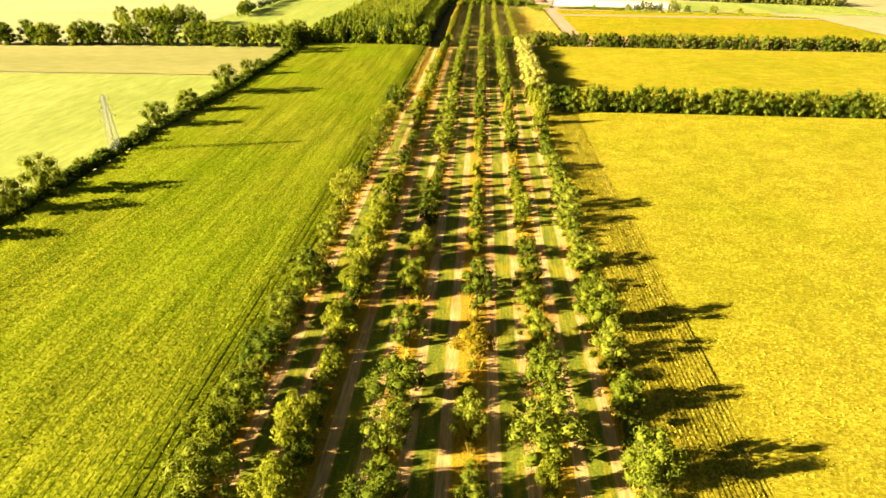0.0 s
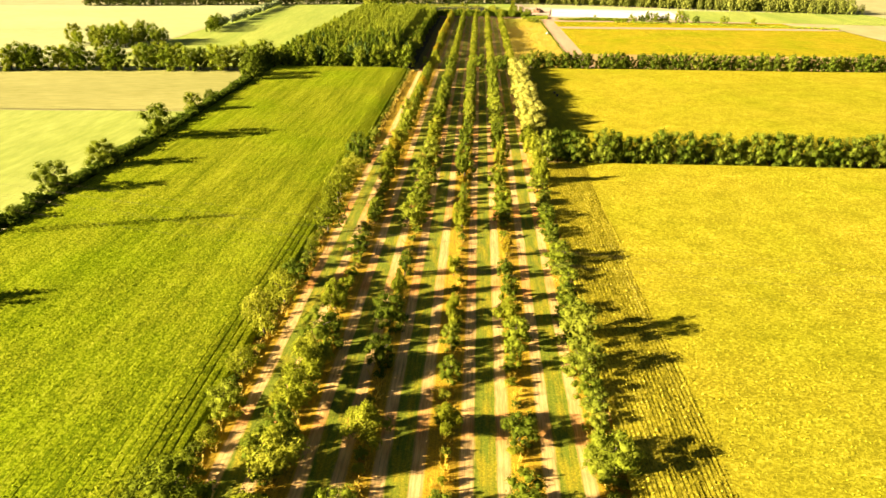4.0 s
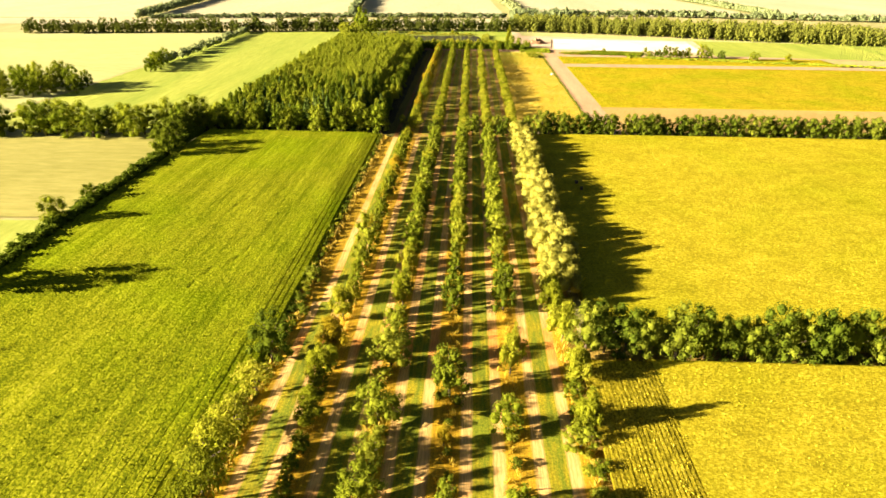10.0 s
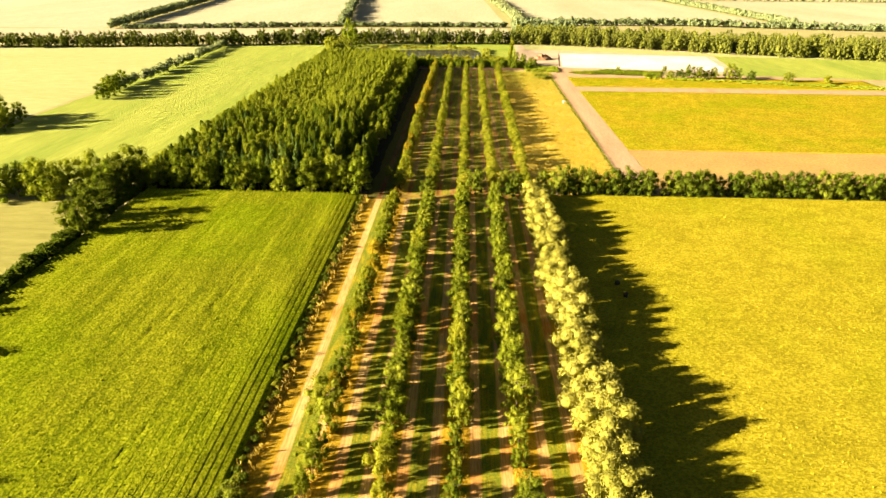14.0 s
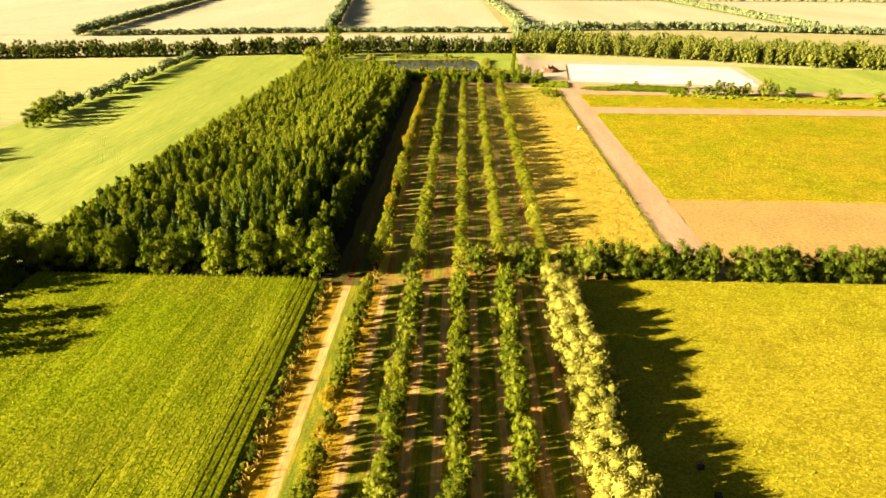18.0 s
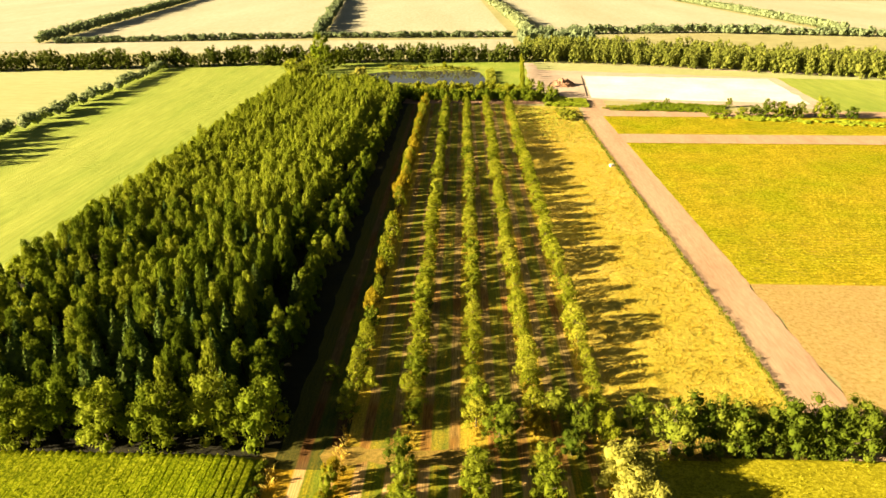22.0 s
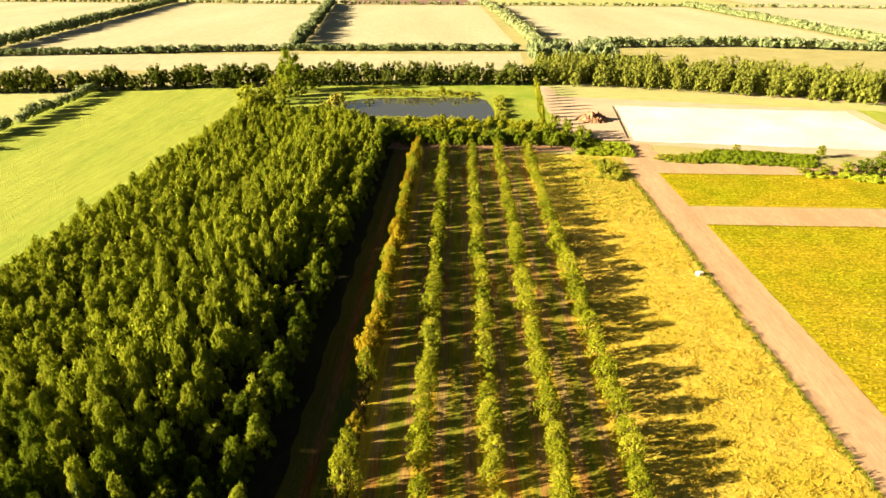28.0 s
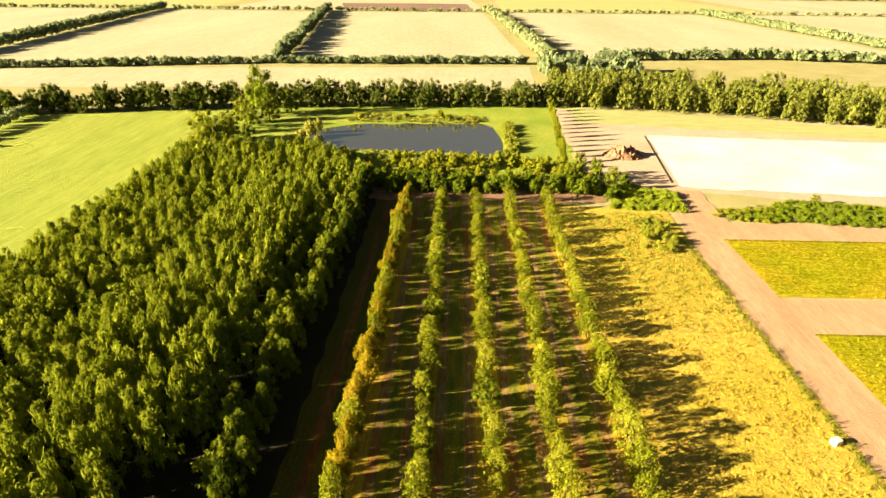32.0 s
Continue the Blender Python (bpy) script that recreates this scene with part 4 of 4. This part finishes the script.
spots = []
for i in range(17):
    for j in range(66):
        x, y = -125 + 5.15 * i + rng.normal(0, 1.1), 446 + 5.15 * j + (2.2 * i) % 5.15 + rng.normal(0, 1.1)
        if x > -57 and 475 < y < 625 and rng.uniform() < 0.25:
            continue
        if x < -123.5 or y > 782 - max(0, (x + 60)) * 1.6:
            continue
        spots.append((x, y))
near = [s for s in spots if s[1] < 545]
for x, y in near[:300]:
    kind = "spruce" if rng.uniform() < (0.4 if y < 480 else 0.1) else "forest"
    plant(KIND_NAME[kind], kind, x, y, wood_height(x, y), rng.uniform(5.7, 7.5), LABEL[kind], "tree", "trees of the young wood")
rest = [(x, y, wood_height(x, y), rng.uniform(5.7, 7.5)) for x, y in near[300:] + [s for s in spots if s[1] >= 545]]
thicket("young_wood", rest, [(functools.partial(pine_crown, whorls=5, arms=5), 480, 0.032), (functools.partial(pine_crown, whorls=5, arms=5), 480, 0.032), (functools.partial(pine_crown, whorls=5, arms=4), 480, 0.034), (clump_crown, 380, 0.038), (functools.partial(pine_crown, whorls=5, arms=5), 420, 0.036), (plume_crown, 360, 0.042)], LEAF_FOREST, "dense young mixed wood of slender green trees", "wood")
tree_line("forest_edge_tree", "ash", -121, 442.0, -42, 442.0, 13, 13.0, 10.5, "golden-green tree at the sunlit edge of the wood", "trees of the wood's edge", 0.8)
tree_line("forest_edge_tree", "edge", -124, 442.5, -38, 442.5, 9, 14.0, 11.0, LABEL["edge"], "trees of the wood's edge", 0.8)
tree_line("forest_edge_tree", "forest", -39.5, 655, -39.5, 740, 5.0, 9.5, 6.8, "slim tree at the wood's edge along the lane", "trees of the wood's edge", 0.8)
tree_line("forest_edge_tree", "forest", -39.5, 450, -39.5, 650, 5.0, 9.0, 6.0, "low young tree in the shade along the lane", "trees of the wood's edge", 1.0)

thicket("wood_mantle", spots_along([(-126, 446), (-125, 620), (-122, 786)], 2.6, 5.5, 5.5, 1.0, 1, 33), [(mid_crown, 150, 0.065)], LEAF_FOREST, "shrubby mantle along the pasture side of the wood", "scrub")

# scrub and trees round the pond
thicket("pond_scrub", spots_along([(-62, 750), (-20, 744), (40, 745), (56, 741)], 2.0, 6.0, 5.6, 3.0, 2, 9), [(clump_crown, 320, 0.045), (ovate_crown, 320, 0.05)], LEAF_FOREST, "belt of scrub between the tree rows and the pond", "scrub")
for x, y, kind, h, w in ((-119, 792, "ash", 19, 19), (-111, 798, "oak", 13, 12), (-114, 862, "edge", 28, 21), (-106, 850, "oak", 15, 13), (-100, 872, "oak", 14, 13), (-122, 806, "oak", 13, 12), (-114, 812, "oak", 12, 11), (-118, 824, "oak", 12, 12), (-112, 836, "oak", 13, 12), (-118, 846, "ash", 14, 12), (-104, 806, "oak", 9, 9)):
    plant("pond_tree", kind, x, y, h, w, "tall spreading tree beside the pond meadow", "tree", "trees by the pond")
for i in range(14):
    plant("poplar", "birch", 40 + 9.0 * i / 13, 772 + 8.6 * i, rng.uniform(7, 11), rng.uniform(3.4, 4.6), "slim upright poplar in a row beside the sand yard", "tree", "poplar row")

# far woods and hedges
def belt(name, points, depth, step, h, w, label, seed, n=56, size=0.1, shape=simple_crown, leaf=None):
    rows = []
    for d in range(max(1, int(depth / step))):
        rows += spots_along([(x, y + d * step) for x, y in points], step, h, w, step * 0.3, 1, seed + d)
    # By default the leaves with haze in their colour.
    thicket(name, rows, [(shape, n, size), (shape, n, size)], leaf or LEAF_HAZED, label, "wood")


belt("far_wood", [(-470, 822), (-256, 856), (-102, 888), (60, 898)], 12, 6, 13.5, 11.5, "belt of tall trees behind the pond", 20, 320, 0.036, clump_crown, LEAF_WOOD)
belt("far_wood", [(58, 900), (160, 878), (290, 830), (420, 795)], 72, 7, 15.0, 10.0, "broad dark wood behind the sand yard", 40, 300, 0.036, clump_crown, LEAF_WOOD)
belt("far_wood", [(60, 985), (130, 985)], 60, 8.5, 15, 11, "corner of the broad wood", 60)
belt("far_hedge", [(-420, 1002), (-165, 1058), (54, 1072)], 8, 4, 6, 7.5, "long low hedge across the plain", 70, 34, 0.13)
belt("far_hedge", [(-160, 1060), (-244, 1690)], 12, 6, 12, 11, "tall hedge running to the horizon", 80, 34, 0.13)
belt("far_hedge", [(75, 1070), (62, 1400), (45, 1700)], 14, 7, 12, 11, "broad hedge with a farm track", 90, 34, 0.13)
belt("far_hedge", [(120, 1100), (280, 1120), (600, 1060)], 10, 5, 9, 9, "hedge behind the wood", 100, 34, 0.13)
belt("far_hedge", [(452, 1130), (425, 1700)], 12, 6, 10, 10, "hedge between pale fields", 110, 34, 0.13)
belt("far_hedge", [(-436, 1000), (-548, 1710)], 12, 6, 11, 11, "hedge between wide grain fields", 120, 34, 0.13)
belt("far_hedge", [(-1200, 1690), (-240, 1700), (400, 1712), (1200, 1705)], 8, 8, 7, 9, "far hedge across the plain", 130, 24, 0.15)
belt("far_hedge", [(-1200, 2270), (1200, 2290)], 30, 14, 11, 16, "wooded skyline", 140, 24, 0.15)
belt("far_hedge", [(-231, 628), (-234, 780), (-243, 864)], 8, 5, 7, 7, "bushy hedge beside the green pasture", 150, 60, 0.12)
tree_line("field_tree", "edge", -224, 600, -232, 640, 9, 11.0, 12.0, "round tree at the end of the pasture hedge", "trees of the pasture hedge", 1.0)
for k in range(18):
    a, d = k * 2.4, 6.2 * math.sqrt(k + 0.4)
    s = rng.uniform(0.75, 1.15)
    plant("grove_tree", ("edge", "oak")[k % 2], -264 + 1.4 * d * math.cos(a), 528 + 0.9 * d * math.sin(a), 14.5 * s, 13.5 * s, "round-crowned tree of a small grove in the pasture", "tree", "grove in the pasture")

# ---------------------------------------------------------------- pylons and wires
def strut(bm, p0, p1, r=0.05):
    """A straight square bar between two points."""
    p0, p1 = Vector(p0), Vector(p1)
    q = (p1 - p0).to_track_quat("Z", "Y")
    ring = [[bm.verts.new(p + q @ Vector((r * math.cos(a), r * math.sin(a), 0))) for a in (0.785, 2.356, 3.927, 5.498)] for p in (p0, p1)]
    for i in range(4):
        bm.faces.new([ring[0][i], ring[0][(i + 1) % 4], ring[1][(i + 1) % 4], ring[1][i]])


PYLON_H = 21.0
ARMS = ((13.5, 3.6), (16.5, 3.0), (19.5, 2.2))


def pylon(x, y, turn):
    base = new("power_pylon")
    base.matrix_basis = pose(x, y, 0, 0, 0, turn)
    half = lambda z: 1.6 - 1.25 * z / PYLON_H
    for sx in (-1, 1):
        for sy in (-1, 1):
            bm = bmesh.new()
            strut(bm, (sx * half(0), sy * half(0), -0.1), (sx * half(PYLON_H), sy * half(PYLON_H), PYLON_H), 0.09)
            part("leg", bm, STEEL, base)
    bm = bmesh.new()
    z = 0.0
    while z < PYLON_H - 1:
        z1 = z + max(1.0, 2 * half(z) * 0.9)
        z1 = min(z1, PYLON_H)
        a, b = half(z), half(z1)
        for k in range(4):
            c0, c1 = [((-1, -1), (1, -1), (1, 1), (-1, 1))[i % 4] for i in (k, k + 1)]
            strut(bm, (c0[0] * a, c0[1] * a, z), (c1[0] * b, c1[1] * b, z1), 0.045)
            strut(bm, (c1[0] * a, c1[1] * a, z), (c0[0] * b, c0[1] * b, z1), 0.045)
            strut(bm, (c0[0] * b, c0[1] * b, z1), (c1[0] * b, c1[1] * b, z1), 0.045)
        z = z1
    part("lattice", bm, STEEL, base)
    for h, reach in ARMS:
        bm = bmesh.new()
        for s in (-1, 1):
            for t2 in (-1, 1):
                strut(bm, (t2 * half(h), s * half(h), h), (0, s * reach, h + 0.1), 0.05)
            strut(bm, (0, s * half(h), h + 0.8), (0, s * reach, h + 0.1), 0.045)
        part("crossarm", bm, STEEL, base)
        for s in (-1, 1):
            bm = bmesh.new()
            strut(bm, (0, s * reach, h + 0.1), (0, s * reach, h - 0.9), 0.07)
            part("insulator", bm, DARK, base, "dark hanging insulator")
    return tagged(base, "grey lattice steel power pylon standing in the hedge", "pylon", "power line")


P0, P1 = (-120.6, 195.0), (165.0, 152.0)
turn = math.degrees(math.atan2(P1[1] - P0[1], P1[0] - P0[0]))
pylon(*P0, turn)
pylon(*P1, turn)
for h, reach in ARMS:
    for s in (-1, 1):
        bm = bmesh.new()
        off = Vector((-math.sin(radians(turn)), math.cos(radians(turn)), 0)) * s * reach
        pts = []
        for i in range(25):
            u = i / 24
            pts.append(Vector((P0[0] + (P1[0] - P0[0]) * u, P0[1] + (P1[1] - P0[1]) * u, h - 0.9 - 5.0 * 4 * u * (1 - u))) + off)
        rings = [[bm.verts.new(p + off.normalized() * 0.012 * math.cos(k * 2.0944) + Vector((0, 0, 0.012 * math.sin(k * 2.0944)))) for k in range(3)] for p in pts]
        for a, b in zip(rings, rings[1:]):
            for k in range(3):
                bm.faces.new((a[k], a[(k + 1) % 3], b[(k + 1) % 3], b[k]))
        me = bpy.data.meshes.new("power_cable")
        bm.to_mesh(me)
        bm.free()
        me.materials.append(DARK)
        tagged(new("power_cable", me), "thin sagging power cable hung between two pylons", "cable", "power line")

# ---------------------------------------------------------------- small things in the fields
def hide(x, y, turn):
    """A small boarded raised hide on four posts, just above the maize."""
    base = new("field_hide")
    base.matrix_basis = pose(x, y, 0, 0, 0, turn)
    for sx in (-0.42, 0.42):
        for sy in (-0.42, 0.42):
            bm = bmesh.new()
            strut(bm, (sx, sy, -0.05), (sx, sy, 1.8), 0.07)
            part("post", bm, DARK, base)
    bm = bmesh.new()
    bmesh.ops.create_cube(bm, size=1, matrix=Matrix.Translation((0, 0, 2.45)) @ Matrix.Diagonal((0.95, 0.95, 1.5, 1)))
    bmesh.ops.bevel(bm, geom=bm.edges[:], offset=0.04, segments=1)
    part("cabin", bm, DARK, base)
    bm = bmesh.new()
    bmesh.ops.create_cube(bm, size=1, matrix=Matrix.Translation((0, 0, 3.15)) @ Matrix.Rotation(0.1, 4, "X") @ Matrix.Diagonal((1.1, 1.1, 0.07, 1)))
    part("roof", bm, DARK, base)
    return tagged(base, "small dark boarded hide standing in the maize", "hide", "field hides")


hide(44.5, 369.5, 10)
hide(45.2, 363.0, -5)

# spoil heap on the sand yard
r = np.random.default_rng(12)
n = 40
hv, hf = [], []
for j in range(n):
    for i in range(n):
        x, y = -10 + 20 * i / (n - 1), -8.5 + 17 * j / (n - 1)
        d = math.hypot(x / 9.2, y / 7.6)
        z = max(0, 1 - d ** 1.8) * (4.2 + 2.4 * noise.noise(Vector((x * 0.3, y * 0.3, 2)))) + (1.3 * noise.noise(Vector((x * 0.75, y * 0.75, 0))) if d < 1 else -0.1)
        hv.append((70 + x, 794 + y, max(z, -0.05)))
for j in range(n - 1):
    for i in range(n - 1):
        hf.append([j * n + i, j * n + i + 1, (j + 1) * n + i + 1, (j + 1) * n + i])
tagged(mesh_object("earth_mound", hv, hf, HEAP), "lumpy mound of reddish earth on the sand yard", "mound")

# low board edging the sand bed
edging = new("board_edging")
edging.location = (80.5, 757, 0)
for i in range(15):
    bm = bmesh.new()
    strut(bm, (9.0 * i / 15, 73 * i / 15, 0.22), (9.0 * (i + 0.97) / 15, 73 * (i + 0.97) / 15, 0.1), 0.2)
    part("board", bm, DARK, edging)
tagged(edging, "dark board edging along the white sand bed", "edging")

# pale marker block beside the road
bm = bmesh.new()
bmesh.ops.create_cube(bm, size=1, matrix=Matrix.Translation((64.4, 611, 0.7)) @ Matrix.Rotation(0.4, 4, "Z") @ Matrix.Diagonal((1.7, 1.3, 1.0, 1)))
bmesh.ops.bevel(bm, geom=bm.edges[:], offset=0.12, segments=2)
me = bpy.data.meshes.new("fodder_bale")
bm.to_mesh(me)
bm.free()
me.materials.append(WHITE)
tagged(new("fodder_bale", me), "white wrapped fodder bale beside the dirt road", "bale")

# ---------------------------------------------------------------- weeds, reeds and scrub round the yards
def patch(name, polygon, count, h, w, kinds, material, label, seed):
    """Low growth over a four-cornered patch, as one mesh."""
    r = np.random.default_rng(seed)
    c = [Vector((*p, 0)) for p in polygon]
    rows = []
    for _ in range(count):
        u, v = r.uniform(), r.uniform()
        p = c[0].lerp(c[1], u).lerp(c[3].lerp(c[2], u), v)
        s = r.uniform(0.6, 1.3)
        rows.append((p.x, p.y, h * s, w * s))
    return thicket(name, rows, kinds, material, label, "scrub")


LOW = [(plume_crown, 150, 0.06)]
patch("weed_bed", [(49, 726), (75.5, 724), (77, 744), (60, 752)], 340, 1.6, 2.3, [(clump_crown, 110, 0.07)], LEAF_WEED, "bed of dark green broad-leaved weeds", 1)
patch("weed_bed", [(86, 718.5), (150, 711.5), (158, 729), (118, 737)], 480, 1.5, 2.3, [(clump_crown, 110, 0.07)], LEAF_WEED, "bed of green broad-leaved weeds beside the sand bed", 2)
patch("weed_bed", [(82, 719), (100, 715.5), (118, 738), (87, 727)], 110, 1.1, 2.0, LOW, LEAF_BIRCH, "fringe of yellowing weeds by the road", 3)
patch("weed_bed", [(137, 697), (330, 658), (330, 668), (139, 707)], 340, 1.4, 2.6, [(simple_crown, 100, 0.12)], LEAF_WEED, "long low bed of broad-leaved weeds behind the bare headland", 4)
for x, y, h, w in ((140, 709, 3.0, 3.6), (149, 709, 3.2, 4.0), (157, 708, 4.6, 5.0), (164, 708, 5.6, 5.5), (171, 707, 8.5, 6.0), (177, 706, 7.5, 5.5), (183, 707, 5.5, 6.0), (189, 707, 7.0, 5.0), (201, 708, 9.0, 6.5), (206, 706, 7.0, 5.0), (216, 704, 5.5, 5.0), (240, 698, 6.0, 6.0), (265, 692, 5.0, 5.0)):
    plant("scrub_tree", ("ash", "birch", "hedge")[int(h * 2) % 3], x, y - 5, h * 1.35, w * 1.7, "ragged yellow-green scrub tree above the weed bed", "tree", "scrub beside the sand bed")
patch("meadow_scrub", [(52, 694), (64, 690), (66, 712), (54, 716)], 46, 2.3, 2.2, [(plume_crown, 200, 0.05)], LEAF_REED, "young light green scrub in the meadow corner", 5)
patch("reed_bed", [(-66, 851), (8, 852), (10, 868), (-64, 872)], 260, 1.1, 2.6, LOW, LEAF_REED, "reeds and sedges on the far bank of the pond", 6)
patch("reed_bed", [(17.5, 795), (24, 795), (25, 848), (18.5, 848)], 110, 2.6, 2.4, LOW, LEAF_REED, "tall reeds at the pond's end", 7)
patch("pond_scrub", [(-60, 755), (50, 752), (40, 782), (-60, 788)], 150, 4.6, 5.0, [(clump_crown, 320, 0.045), (ovate_crown, 300, 0.05)], LEAF_BIRCH, "thick scrub between the tree rows and the pond", 8)
for x, y, h, w in ((-77, 818, 8, 7.5), (-75, 826, 7, 6.5), (-80, 812, 5.5, 6), (-82, 806, 4.5, 6)):
    plant("pond_willow", "willow", x, y, h, w, "pale grey willow bush leaning over the pond", "shrub", "willows by the pond")
for x, y, h, w in ((44, 762, 11, 8.5), (50, 757, 10, 8), (56, 753, 8, 7), (40, 756, 8, 7), (36, 750, 7, 7)):
    plant("yard_tree", "ash", x, y, h, w, "light green bushy tree behind the weed bed", "tree", "trees by the yard")

patch("reed_bed", [(-62, 788), (8, 785), (12, 791), (-60, 797)], 110, 1.3, 2.2, LOW, LEAF_REED, "reed fringe along the near bank of the pond", 9)
for x, y, h, w in ((-58, 858, 4.5, 4.0), (-14, 862, 5.5, 4.0), (-10, 858, 4.0, 4.5), (4, 856, 3.0, 3.5), (-34, 864, 3.0, 3.4)):
    plant("bank_shrub", "bush", x, y, h, w, "small light green shrub among the reeds", "shrub", "shrubs on the pond bank")
for x, y, h, w in ((55, 700, 4.5, 4.0), (60, 704, 4.0, 4.0), (62, 696, 3.2, 3.2), (57, 690, 3.0, 3.0), (125, 735, 4.0, 4.5), (160, 728, 6.0, 5.5)):
    plant("scrub_bush", "airy_birch" if y < 710 else "ash", x, y, h, w, "upright light green bush at the meadow's end", "shrub", "bushes round the yard")
